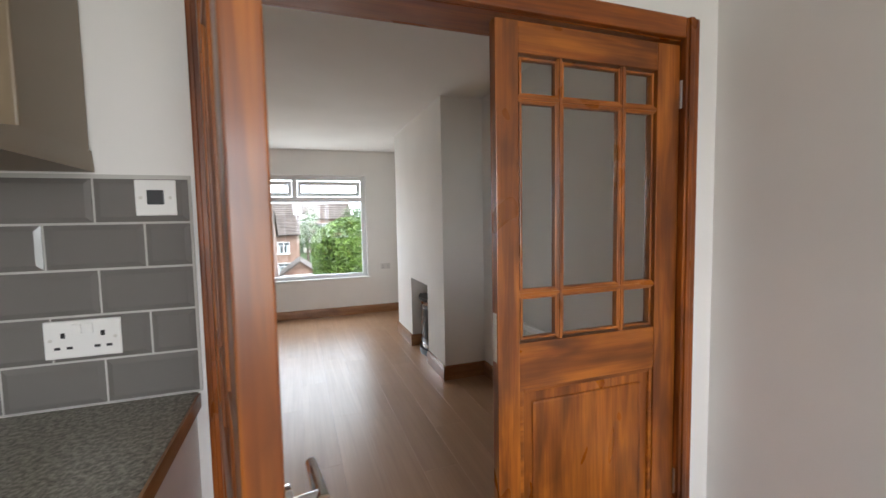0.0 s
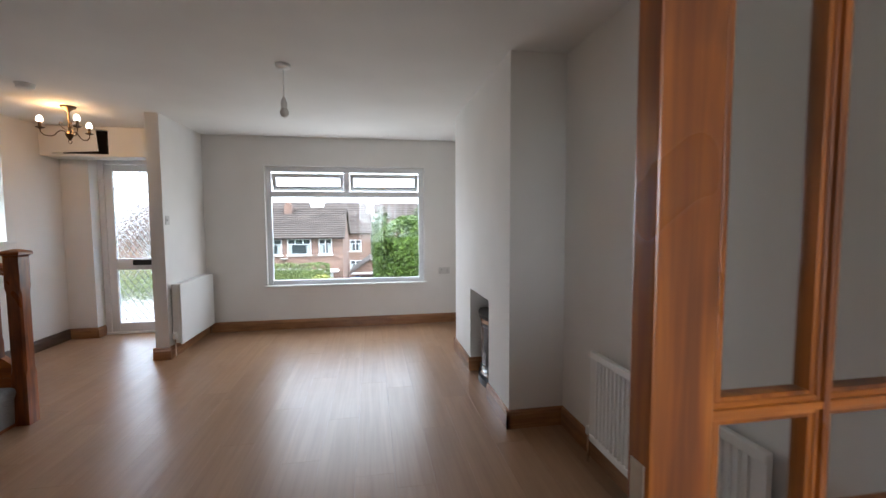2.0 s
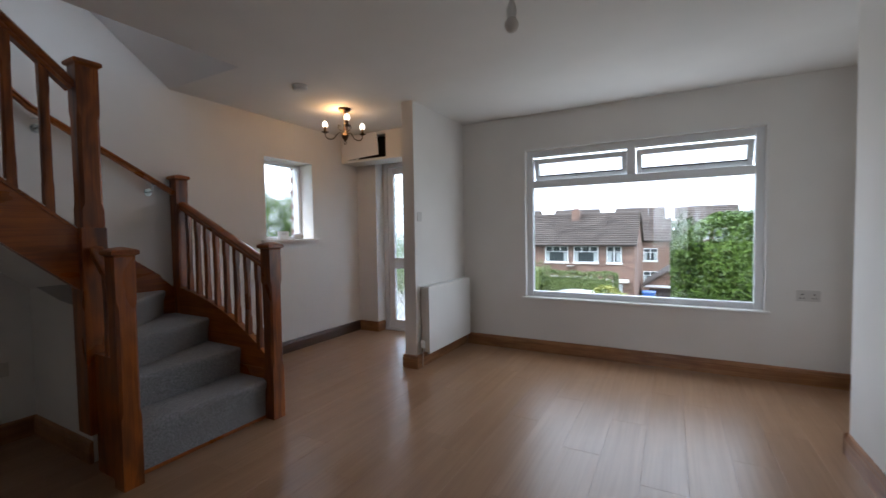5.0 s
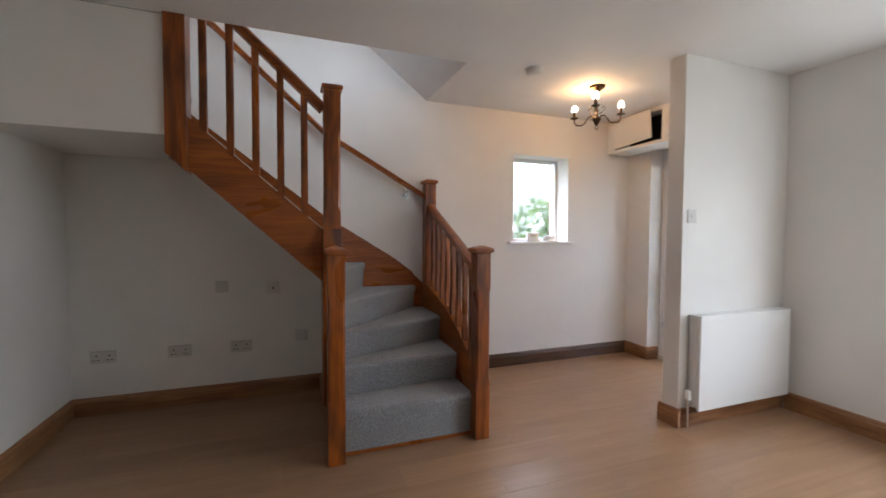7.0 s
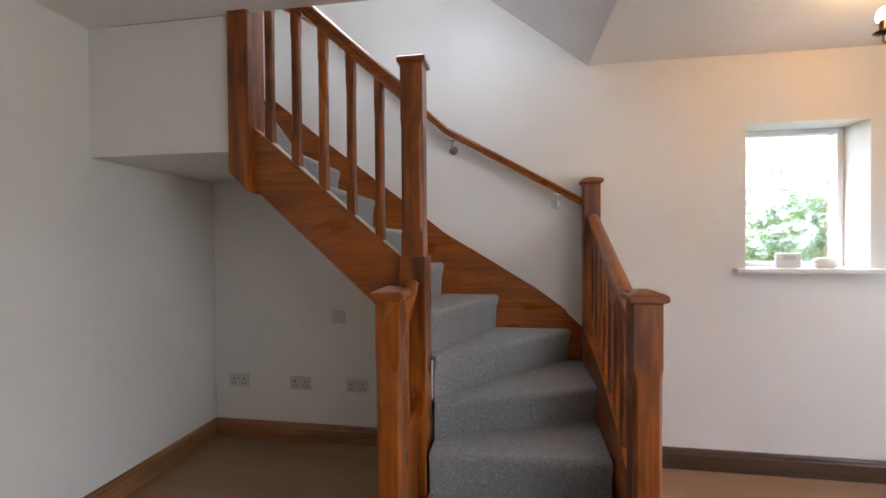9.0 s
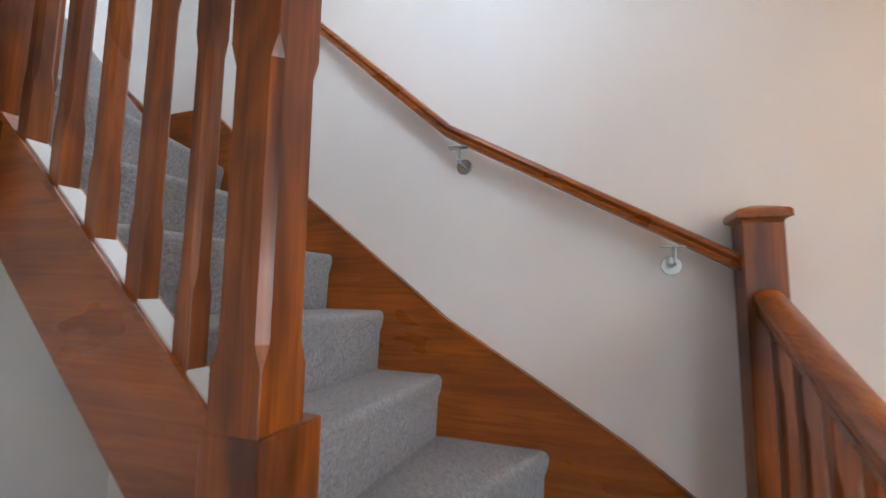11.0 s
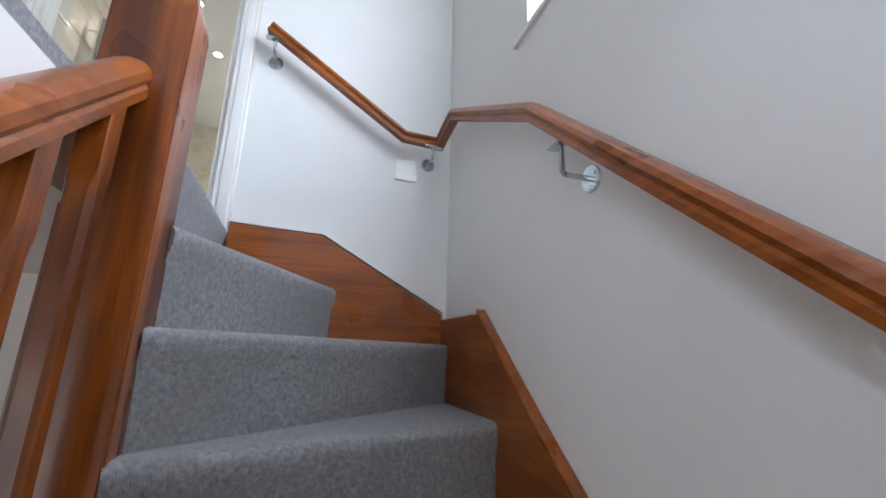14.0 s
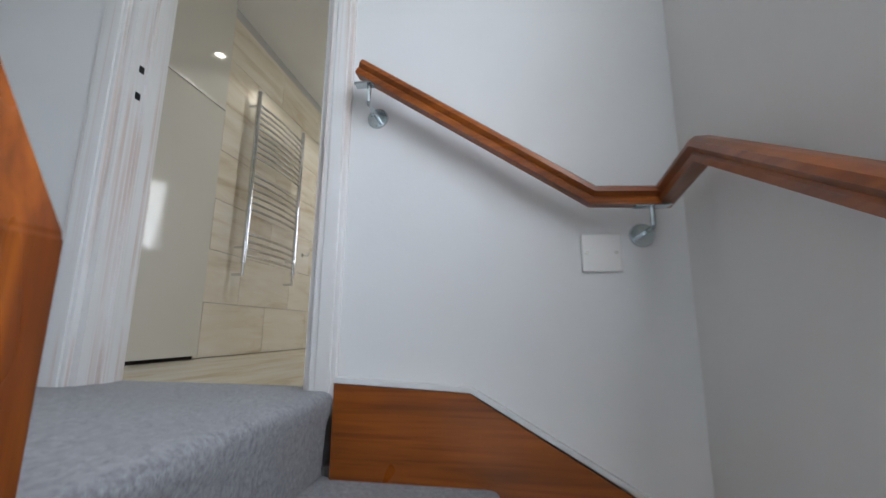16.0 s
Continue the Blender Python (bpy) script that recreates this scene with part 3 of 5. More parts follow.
for y0, y1, z0, z1 in ((-0.948, -0.9, 3.452, 4.248), (-0.34, -0.292, 3.452, 4.248), (-0.9, -0.34, 3.452, 3.5), (-0.9, -0.34, 4.2, 4.248), (-0.64, -0.6, 3.5, 4.2)):
    box(XS - 0.02, y0, z0, XS + 0.02, y1, z1, 0.006, b)
part("window_frame", b, UPVC, win)

# ---- front door and the meter cupboard over it ----
door = tagged(thing("door_1", (-2.28, YF + 0.16, 0), "white plastic front door with leaded glass and black letterbox", "door"), kind="structure")
dx0, dx1, dy = -2.745, -1.815, YF + 0.15
b = bmesh.new()
for x0, x1, z0, z1 in ((dx0 - 0.012, dx0 + 0.045, 0.0, 2.088), (dx1 - 0.045, dx1 + 0.012, 0.0, 2.088), (dx0 + 0.045, dx1 - 0.045, 2.035, 2.088)):
    box(x0, dy + 0.002, z0, x1, dy + 0.07, z1, 0.006, b)
part("door_frame", b, UPVC, door)
lx0, lx1 = dx0 + 0.05, dx1 - 0.05
b = bmesh.new()
for x0, x1, z0, z1 in ((lx0, lx0 + 0.085, 0.02, 2.03), (lx1 - 0.085, lx1, 0.02, 2.03), (lx0 + 0.085, lx1 - 0.085, 0.02, 0.13), (lx0 + 0.085, lx1 - 0.085, 0.775, 0.91),
                       (lx0 + 0.085, lx1 - 0.085, 1.95, 2.03)):
    box(x0, dy + 0.01, z0, x1, dy + 0.06, z1, 0.008, b)
part("leaf", b, UPVC, door)
for z0, z1 in ((0.125, 0.78), (0.905, 1.955)):
    part("pane", box(lx0 + 0.08, dy + 0.03, z0, lx1 - 0.08, dy + 0.036, z1), FROSTED, door)
    b, w, hh = bmesh.new(), lx1 - lx0 - 0.16, z1 - z0
    for sgn in (1, -1):
        for k in range(-16, 17):
            c, pts = k * 0.115, []
            for u in (0.0, w):
                v = c + sgn * 1.5 * (u - w / 2) + hh / 2
                pts.append((u, v))
            (u0, v0), (u1, v1) = pts
            ends = []
            for u, v in pts:
                vv = min(max(v, 0.0), hh)
                ends.append((u0 + (vv - v0) / (v1 - v0) * (u1 - u0), vv))
            if abs(ends[0][1] - ends[1][1]) > 0.02:
                cyl(*[(lx0 + 0.08 + u, dy + 0.027, z0 + v) for u, v in ends], 0.0035, seg=5, bm=b)
    part("lead_lattice", b, ZINC, door)
part("letterbox", box(-2.43, dy - 0.008, 0.83, -2.13, dy + 0.012, 0.895, 0.006), BLACK, door, "black letterbox flap")
for z in (0.32, 1.82):
    part("hinge", cyl((dx0 + 0.03, dy - 0.012, z - 0.05), (dx0 + 0.03, dy - 0.012, z + 0.05), 0.013, seg=12), UPVC, door)
part("threshold", box(dx0, dy - 0.03, 0.001, dx1, dy + 0.06, 0.024, 0.004), UPVC, door)

cup = thing("meter_cupboard", (-2.4, 6.3, 2.06), "white boxed meter cupboard under the ceiling, hatch hanging askew", "cupboard")
b = box(XS + 0.002, 6.3, 2.06, -1.685, YF - 0.002, 2.085)
box(XS + 0.002, 6.3, 2.085, -2.93, 6.32, H - 0.002, 0, b)
box(-2.39, 6.3, 2.085, -1.685, 6.32, H - 0.002, 0, b)
box(-2.93, 6.3, 2.345, -2.39, 6.32, H - 0.002, 0, b)
part("body", b, WALL, cup)
# near-black block puts the shade behind the hatch into colour
part("cavity_shade", box(-2.95, 6.5, 2.09, -2.3, 6.56, H - 0.01), DARK_AND_SHADE, cup, "dark brown block for the shade inside the cupboard")
part("meter", box(-2.48, 6.43, 2.12, -2.38, 6.498, 2.30, 0.006), BLACK, cup)
part("hatch", box(0.0, -0.018, 0.0, 0.455, 0.0, 0.25, 0.002, None, pose(-2.935, 6.292, 2.088, 2, -3.5, 0)), WALL, cup, "loose white hatch panel")

# ---- kitchen doors ----
frame_set = tagged(thing("door_2", (0.71, 1.56, 0), "stained pine door lining and architrave", "door"), kind="structure")
for x0, x1, z0, z1, m in ((-0.106, -0.045, 0.0, 2.065, DOOR_Z), (1.458, 1.522, 0.0, 2.065, DOOR_Z)):
    b = box(x0, 1.535, z0, x1, 1.562, z1, 0.006)
    box(x0 + 0.012, 1.528, z0, x1 - 0.03, 1.54, z1, 0.004, b)
    part("architrave", b, WOOD_Z, frame_set)
part("architrave", box(-0.045, 1.535, 1.992, 1.458, 1.562, 2.065, 0.006), WOOD_X, frame_set)
for x0, x1 in ((-0.135, -0.064), (1.47, 1.536)):
    part("architrave", box(x0, YB - 0.002, 0, x1, YB + 0.022, 2.065, 0.006), WOOD_Z, frame_set)
part("architrave", box(-0.064, YB - 0.002, 1.992, 1.47, YB + 0.022, 2.065, 0.006), WOOD_X, frame_set)
part("lining", box(-0.072, 1.563, 0, -0.052, YB - 0.003, 2.012), WOOD_Z, frame_set)
part("lining", box(1.462, 1.563, 0, 1.498, YB - 0.003, 2.012), WOOD_Z, frame_set)
part("lining", box(-0.052, 1.563, 1.99, 1.462, YB - 0.003, 2.012), WOOD_X, frame_set)
part("stop", box(-0.0515, 1.61, 0, -0.04, 1.65, 1.988), WOOD_Z, frame_set)
part("stop", box(1.45, 1.61, 0, 1.4615, 1.65, 1.988), WOOD_Z, frame_set)


def glazed_door(name, label):
    """A nine-pane glazed pine door, hinge edge on x = 0, free edge at x = -0.745, 40 mm thick behind y = 0."""
    W, hgt = 0.745, 1.975
    d = thing(name, (0, 0, 0), label, "door", "pair of glazed kitchen doors")
    for x0, x1 in ((-W, -W + 0.08), (-0.104, 0)):
        part("stile", box(x0, 0, 0.008, x1, 0.04, hgt, 0.003), DOOR_Z, d)
    for z0, z1 in ((0.008, 0.21), (0.80, 0.955), (1.878, hgt)):
        part("rail", box(-W + 0.08, 0.001, z0, -0.104, 0.039, z1, 0.003), DOOR_X, d)
    g0, g1 = -W + 0.08, -0.104
    cx = (-0.508, -0.252)
    for c in cx:
        b = box(c - 0.011, 0.006, 0.955, c + 0.011, 0.034, 1.878, 0.004)
        box(c - 0.005, 0.001, 0.956, c + 0.005, 0.039, 1.877, 0.002, b)
        part("glazing_bar", b, DOOR_Z, d)
    for z in (1.115, 1.742):
        b = box(g0, 0.007, z - 0.012, g1, 0.033, z + 0.012, 0.004)
        box(g0, 0.002, z - 0.005, g1, 0.038, z + 0.005, 0.002, b)
        part("glazing_bar", b, DOOR_X, d)
    for x0, x1 in ((g0, cx[0]), (cx[0], cx[1]), (cx[1], g1)):
        for z0, z1 in ((0.955, 1.115), (1.115, 1.742), (1.742, 1.878)):
            part("pane", box(x0 + 0.003, 0.018, z0 + 0.003, x1 - 0.003, 0.022, z1 - 0.003), GLASS, d)
            b = bmesh.new()
            for s in ((x0 + 0.008, x0 + 0.017, z0 + 0.008, z1 - 0.008), (x1 - 0.017, x1 - 0.008, z0 + 0.008, z1 - 0.008)):
                box(s[0], 0.009, s[2], s[1], 0.031, s[3], 0.002, b)
            for s in ((z0 + 0.008, z0 + 0.017), (z1 - 0.017, z1 - 0.008)):
                box(x0 + 0.017, 0.0095, s[0], x1 - 0.017, 0.0305, s[1], 0.002, b)
            part("bead", b, DOOR_Z, d)
    b = box(g0, 0.014, 0.21, g1, 0.026, 0.80)
    box(g0 + 0.05, 0.006, 0.26, g1 - 0.05, 0.034, 0.75, 0.008, b)
    part("panel", b, DOOR_Z, d, "fielded pine panel")
    b = bmesh.new()
    for s in ((g0, g0 + 0.016, 0.21, 0.80), (g1 - 0.016, g1, 0.21, 0.80), (g0 + 0.016, g1 - 0.016, 0.21, 0.226), (g0 + 0.016, g1 - 0.016, 0.784, 0.80)):
        box(s[0], 0.005, s[2], s[1], 0.035, s[3], 0.004, b)
    part("moulding", b, DOOR_X, d)
    for z in (0.34, 1.80):
        b = box(-0.004, -0.004, z - 0.05, 0.004, 0.012, z + 0.05)
        cyl((0.004, -0.006, z - 0.05), (0.004, -0.006, z + 0.05), 0.006, seg=10, bm=b)
        part("hinge", b, CHROME, d, "bright steel butt hinge")
    part("latch_plate", box(-W - 0.002, 0.008, 0.90, -W + 0.002, 0.032, 1.06, 0.001), STEEL, d)
    return d


leaf = glazed_door("glazed_door", "varnished pine nine-pane glazed door, closed")
leaf.location = (1.458, 1.560, 0)
other = copy_thing(leaf, Matrix.Translation((-0.045, 1.552, 0)) @ pose(0, 0, 0, 0, 0, 101.3))
tagged(other, "varnished pine nine-pane glazed door, standing open")
knob_m = other.matrix_basis
b = bmesh.new()
cyl(knob_m @ Vector((-0.70, 0.0, 1.04)), knob_m @ Vector((-0.70, -0.012, 1.04)), 0.025, bm=b)
cyl(knob_m @ Vector((-0.70, -0.01, 1.04)), knob_m @ Vector((-0.70, -0.045, 1.04)), 0.009, bm=b)
cyl(knob_m @ Vector((-0.71, -0.045, 1.04)), knob_m @ Vector((-0.63, -0.05, 1.045)), 0.009, 0.007, bm=b)
hd = new("door_handle", mesh_of("door_handle", b, CHROME, True))
hd.parent, hd.matrix_parent_inverse = other, other.matrix_basis.inverted()
tagged(hd, "chrome lever handle")
# ---- stairs ----
stairs = thing("staircase", (-2.5, 3.4, 0), "stained pine winder staircase with grey carpeted steps", "staircase")
# each riser: outer end, inner end (plan) and the height of its tread
RISERS = [((-1.92, 4.285), (-1.92, 3.505), 0.26), ((-2.197, 4.29), (-2.16, 3.545), 0.44), ((-2.575, 4.305), (-2.27, 3.55), 0.615), ((-3.025, 4.24), (-2.32, 3.545), 0.805),
          ((-3.03, 3.81), (-2.33, 3.51), 1.007), ((-3.03, 3.468), (-2.29, 3.43), 1.203), ((-3.03, 3.246), (-2.263, 3.246), 1.407), ((-3.03, 3.023), (-2.263, 3.023), 1.61),
          ((-3.03, 2.788), (-2.263, 2.80), 1.806), ((-3.03, 2.45), (-2.29, 2.72), 2.003), ((-3.03, 2.03), (-2.292, 2.68), 2.198), ((-2.622, 1.955), (-2.295, 2.64), 2.384),
          ((-2.24, 1.95), (-2.26, 2.62), UP)]
CORNERS = {2: [(-3.028, 4.31)], 3: [], 10: [(-3.03, 1.955)]}


def carpet_step(i):
    (o, n, z) = RISERS[i]
    if i + 1 < len(RISERS):
        o2, n2, _ = RISERS[i + 1]
    else:
        o2, n2 = (-1.9, 1.95), (-1.9, 2.63)
    low = (RISERS[i - 1][2] if i else 0.022) - (0.02 if i < 12 else -0.004)
    o, n, o2, n2 = (Vector((*p, 0)) for p in (o, n, o2, n2))
    side = Vector((0, 0, 1)).cross(n - o).normalized()
    back = side if side.dot((o2 + n2 - o - n)) > 0 else -side
    ob, nb = o2 + back * 0.03, n2 + back * 0.03
    ring = [o, n, nb] + [ob] + [Vector((*p, 0)) for p in CORNERS.get(i, [])]
    if i == 2:
        ring = [o, n, nb, ob, Vector((-3.028, 4.31, 0))]
    bm, r, steps = bmesh.new(), 0.022, 5
    # front profile: riser leaning back under a rounded nosing
    prof = [(0.010, low), (0.004, z - 0.075), (-0.006, z - 0.045)]
    prof += [(r - r * math.sin(a) - 0.009, z - r + r * math.cos(a)) for a in (math.pi / 2 * (1 - k / steps) for k in range(steps + 1))]
    cols = [[bm.verts.new(p + back * d + Vector((0, 0, h))) for d, h in prof] for p in (o, o.lerp(n, 0.33), o.lerp(n, 0.66), n)]
    for p, q in zip(cols, cols[1:]):
        for k in range(len(prof) - 1):
            bm.faces.new((p[k], q[k], q[k + 1], p[k + 1]))
    rest = ring[2:]
    top = [c[-1] for c in cols] + [bm.verts.new(p + Vector((0, 0, z))) for p in rest]
    under = low if i < 4 else max(low, z - 0.035)
    bm.faces.new(top)
    bot = [c[0] for c in cols] + [bm.verts.new(p + Vector((0, 0, under))) for p in rest]
    for k in range(len(cols) - 1, len(top)):
        a, c = k, (k + 1) % len(top)
        if a == len(cols) - 1:
            bm.faces.new(cols[-1] + [top[c], bot[c]])
        elif c == 0:
            bm.faces.new(cols[0][::-1] + [bot[a], top[a]])
        else:
            bm.faces.new((top[a], top[c], bot[c], bot[a]))
    bm.faces.new(bot)
    bmesh.ops.recalc_face_normals(bm, faces=bm.faces)
    return bm


for i in range(len(RISERS)):
    part("step", carpet_step(i), CARPET, stairs, "grey carpeted step" if i == 0 else "", True)
part("kick_board", box(-1.945, 3.505, 0.001, -1.925, 4.285, 0.022, 0.003), WOOD_Y, stairs)


def post(cx, cy, z0, z1, w, stops=None, ch=0.012):
    """A square post; between the two heights in stops its corners are chamfered."""
    bm, h = bmesh.new(), w / 2
    rows = [(z0, 0.0015), (z1, 0.0015)]
    if stops:
        rows = [(z0, 0.0015), (stops[0], 0.0015), (stops[0] + 0.035, ch), (stops[1] - 0.035, ch), (stops[1], 0.0015), (z1, 0.0015)]
    rings = []
    for z, c in rows:
        rings.append([bm.verts.new((cx + x, cy + y, z)) for x, y in ((h, h - c), (h - c, h), (c - h, h), (-h, h - c), (-h, c - h), (c - h, -h), (h - c, -h), (h, c - h))])
    for p, q in zip(rings, rings[1:]):
        for i in range(8):
            bm.faces.new((p[i], p[(i + 1) % 8], q[(i + 1) % 8], q[i]))
    bm.faces.new(rings[0][::-1]), bm.faces.new(rings[-1])
    bmesh.ops.recalc_face_normals(bm, faces=bm.faces)
    return bm


def cap(cx, cy, z, w):
    bm, h = bmesh.new(), w / 2
    rings = []
    for k, d in ((0.0, -0.016), (0.008, -0.012), (0.014, 0.0), (0.03, 0.0), (0.036, -0.006), (0.042, -0.022), (0.05, -h + 0.012)):
        e = h + d
        rings.append([bm.verts.new((cx + x * e, cy + y * e, z + k)) for x, y in ((1, 1), (-1, 1), (-1, -1), (1, -1))])
    for p, q in zip(rings, rings[1:]):
        for i in range(4):
            bm.faces.new((p[i], p[(i + 1) % 4], q[(i + 1) % 4], q[i]))
    bm.faces.new(rings[0][::-1]), bm.faces.new(rings[-1])
    bmesh.ops.recalc_face_normals(bm, faces=bm.faces)
    return bm


NL, NR, NU, NW = (-1.89, 3.46), (-1.89, 4.318), (-2.218, 3.475), (-2.985, 4.355)
for (cx, cy), z0, z1, st in ((NL, 0.0, 1.122, (0.34, 0.92)), (NR, 0.0, 1.122, (0.34, 0.92)), (NW, 0.55, 1.655, None)):
    p = part("newel_post", post(cx, cy, z0, z1, 0.09, st), WOOD_Z, stairs)
    part("cap", cap(cx, cy, z1, 0.118), WOOD_X, p)
p = part("newel_post", post(*NU, 1.265, 2.083, 0.096, (1.36, 1.86), 0.014), WOOD_Z, stairs)
part("cap", cap(*NU, 2.083, 0.122), WOOD_X, p)
part("newel_block", box(-2.305, NU[1] - 0.058, 0.2, -2.168, NU[1] + 0.055, 1.27, 0.005), WOOD_Z, stairs)
# top newel: broad post with a tapered head
b = bmesh.new()
TX0, TX1, TY0, TY1 = -2.294, -2.16, 2.625, 2.725
rings = []
for z, d in ((1.745, 0.0), (2.785, 0.0), (2.93, 0.042), (2.935, 0.046)):
    rings.append([b.verts.new(v) for v in ((TX1 - d, TY1 - d, z), (TX0 + d, TY1 - d, z), (TX0 + d, TY0 + d, z), (TX1 - d, TY0 + d, z))])
for v in rings[0][:2]:
    v.co.z = 1.56
for v in rings[0][2:]:
    v.co.z = 1.66
for p, q in zip(rings, rings[1:]):
    for i in range(4):
        b.faces.new((p[i], p[(i + 1) % 4], q[(i + 1) % 4], q[i]))
b.faces.new(rings[0][::-1]), b.faces.new(rings[-1])
bmesh.ops.recalc_face_normals(b, faces=b.faces)
bmesh.ops.bevel(b, geom=[e for e in b.edges if e.calc_length() > 0.5 or all(v.co.z > 2.7 for v in e.verts)], offset=0.004, segments=2, affect="EDGES")
part("top_newel", b, WOOD_Z, stairs, "broad stained newel with a tapered head")

# strings
part("outer_string", prism([(3.425, 0.944), (3.425, 1.241), (2.722, 1.846), (2.722, 1.583)], "x", -2.252, -2.204), WOOD_Y, stairs)
part("outer_string_bead", prism([(3.425, 1.241), (3.425, 1.26), (2.722, 1.865), (2.722, 1.846)], "x", -2.257, -2.199), WOOD_Y, stairs)
b = prism([(4.33, 0.60), (4.33, 0.80), (4.22, 0.905), (4.05, 1.03), (3.81, 1.178), (3.49, 1.372), (3.07, 1.70), (2.63, 2.035), (2.325, 2.285), (1.958, 2.29), (1.958, 1.82), (2.6, 1.80), (3.47, 0.97), (3.6, 0.75)],
          "x", XS + 0.002, XS + 0.026)
part("wall_string", b, WOOD_Y, stairs, "wide stained wall string")
b = prism([(3.07, 1.70), (2.63, 2.035), (2.325, 2.285), (2.322, 2.298), (2.627, 2.048), (3.065, 1.712), (3.49, 1.385), (3.81, 1.191), (4.05, 1.043), (4.22, 0.917), (4.22, 0.905), (4.05, 1.03), (3.81, 1.178), (3.49, 1.372)][::-1],
          "x", XS + 0.001, XS + 0.03)
part("wall_string_bead", b, WOOD_Y, stairs)
b = prism([(-3.026, 2.0), (-3.026, 2.31), (-2.565, 2.575), (-2.253, 2.588), (-2.253, 2.36), (-2.6, 2.1)], "y", YW + 0.002, YW + 0.022)
part("wall_string", b, WOOD_X, stairs)
b = prism([(-3.03, 2.318), (-3.03, 2.326), (-2.57, 2.588), (-2.255, 2.602), (-2.255, 2.590), (-2.567, 2.577)], "y", YW + 0.0, YW + 0.026)
part("plaster_edge", b, WALLCOOL, stairs)
# curved outer string of the foot
pts, lows = [], []
for k in range(13):
    u = k / 12
    x = -1.94 - u * 1.0
    pts.append((x, 0.40 + 0.42 * u ** 0.82 + 0.05 * math.sin(math.pi * u)))
    lows.append((x, max(0.0, -0.10 + 0.55 * u)))
b = prism(pts + lows[::-1], "y", 4.305, 4.352)
part("foot_string", b, WOOD_X, stairs)
b = box(-3.04, 4.30, 0.0, -1.95, 4.33, 0.32)
part("foot_panel", b, WOOD_X, stairs)
part("inner_panel", box(-2.185, 3.45, 0.0, -1.935, 3.49, 0.62, 0.003), WOOD_Z, stairs)

RAIL = [(-0.022, -0.03), (0.022, -0.03), (0.024, -0.014), (0.02, -0.008), (0.031, 0.004), (0.031, 0.018), (0.02, 0.029), (0.0, 0.033),
        (-0.02, 0.029), (-0.031, 0.018), (-0.031, 0.004), (-0.02, -0.008), (-0.024, -0.014)]
up_rail = [(-2.224, 3.43, 1.98), (-2.224, 2.74, 2.606)]
part("handrail", sweep(up_rail, RAIL), WOOD_Y, stairs, "", True)
foot_rail = [(NR[0] - 0.045, NR[1], 1.025), (NW[0] + 0.045, NW[1], 1.46)]
part("handrail", sweep(foot_rail, RAIL), WOOD_X, stairs, "", True)
part("handrail", sweep([(NL[0] - 0.045, NL[1] + 0.005, 0.965), (NU[0] + 0.058, NU[1], 1.15)], RAIL), WOOD_X, stairs, "", True)


def baluster(x, y, z0, z1, w=0.036):
    z = z1 - z0
    return post(x, y, z0, z1, w, (z0 + 0.13 * z + 0.04, z1 - 0.13 * z - 0.03), 0.008)


for y in (3.318, 3.188, 3.057, 2.927, 2.796):
    f = (3.425 - y) / 0.679
    part("baluster", baluster(-2.226, y, 1.241 + 0.584 * f, 1.98 - 0.03 + (3.43 - y) * 0.928, 0.038), WOOD_Z, stairs)
for k in range(8):
    u = (k + 0.75) / 8.4
    x, y = NR[0] - 0.045 + u * (NW[0] - NR[0] + 0.09), NR[1] + u * (NW[1] - NR[1])
    zs = 0.40 + 0.42 * u ** 0.82 + 0.05 * math.sin(math.pi * u)
    part("baluster", baluster(x, y, zs - 0.03, 1.025 + u * 0.435 - 0.02, 0.036), WOOD_Z, stairs)
part("baluster", baluster(-2.05, 3.468, 0.62, 1.05, 0.032), WOOD_Z, stairs)

# pale strips between the balusters, coloured as the sky's reflection on the string top
ys = (3.425, 3.318, 3.188, 3.057, 2.927, 2.796, 2.752)
for ya, yb in zip(ys, ys[1:]):
    a, c = ya - (0.019 if ya < 3.4 else 0.0), yb + (0.019 if yb > 2.76 else 0.0)
    if a - c > 0.03:
        za, zc = (1.26 + 0.584 * (3.425 - y) / 0.679 for y in (a, c))
        part("shine_strip", prism([(a, za), (a, za + 0.007), (c, zc + 0.007), (c, zc)], "x", -2.247, -2.207), GREYPLATE, stairs, "pale strip for the sky's reflection on the string")

# ---- wall handrails ----
hr = thing("wall_handrail", (XS, 3.2, 2.2), "stained moulded handrail on galvanised wall brackets", "handrail")
GRIP = [(u * 0.92, v * 0.78 + 0.006) for u, v in [(-0.017, -0.026), (0.017, -0.026), (0.02, -0.012), (0.016, -0.006), (0.026, 0.006), (0.024, 0.018), (0.013, 0.026), (-0.013, 0.026),
        (-0.024, 0.018), (-0.026, 0.006), (-0.016, -0.006), (-0.02, -0.012)]]
HX, HY = XS + 0.066, YW + 0.078
path = [(HX, 4.325, 1.545), (HX, 3.50, 2.01), (HX, 2.742, 2.695), (HX, 2.19, 3.012), (HX, HY - 0.024, 2.985)]
part("rail", sweep(path, GRIP), WOOD_Y, hr, "", True)
part("rail", sweep([(HX + 0.015, HY, 2.985), (-2.835, HY, 2.99), (-2.30, HY, 3.345)], GRIP), WOOD_X, hr, "", True)


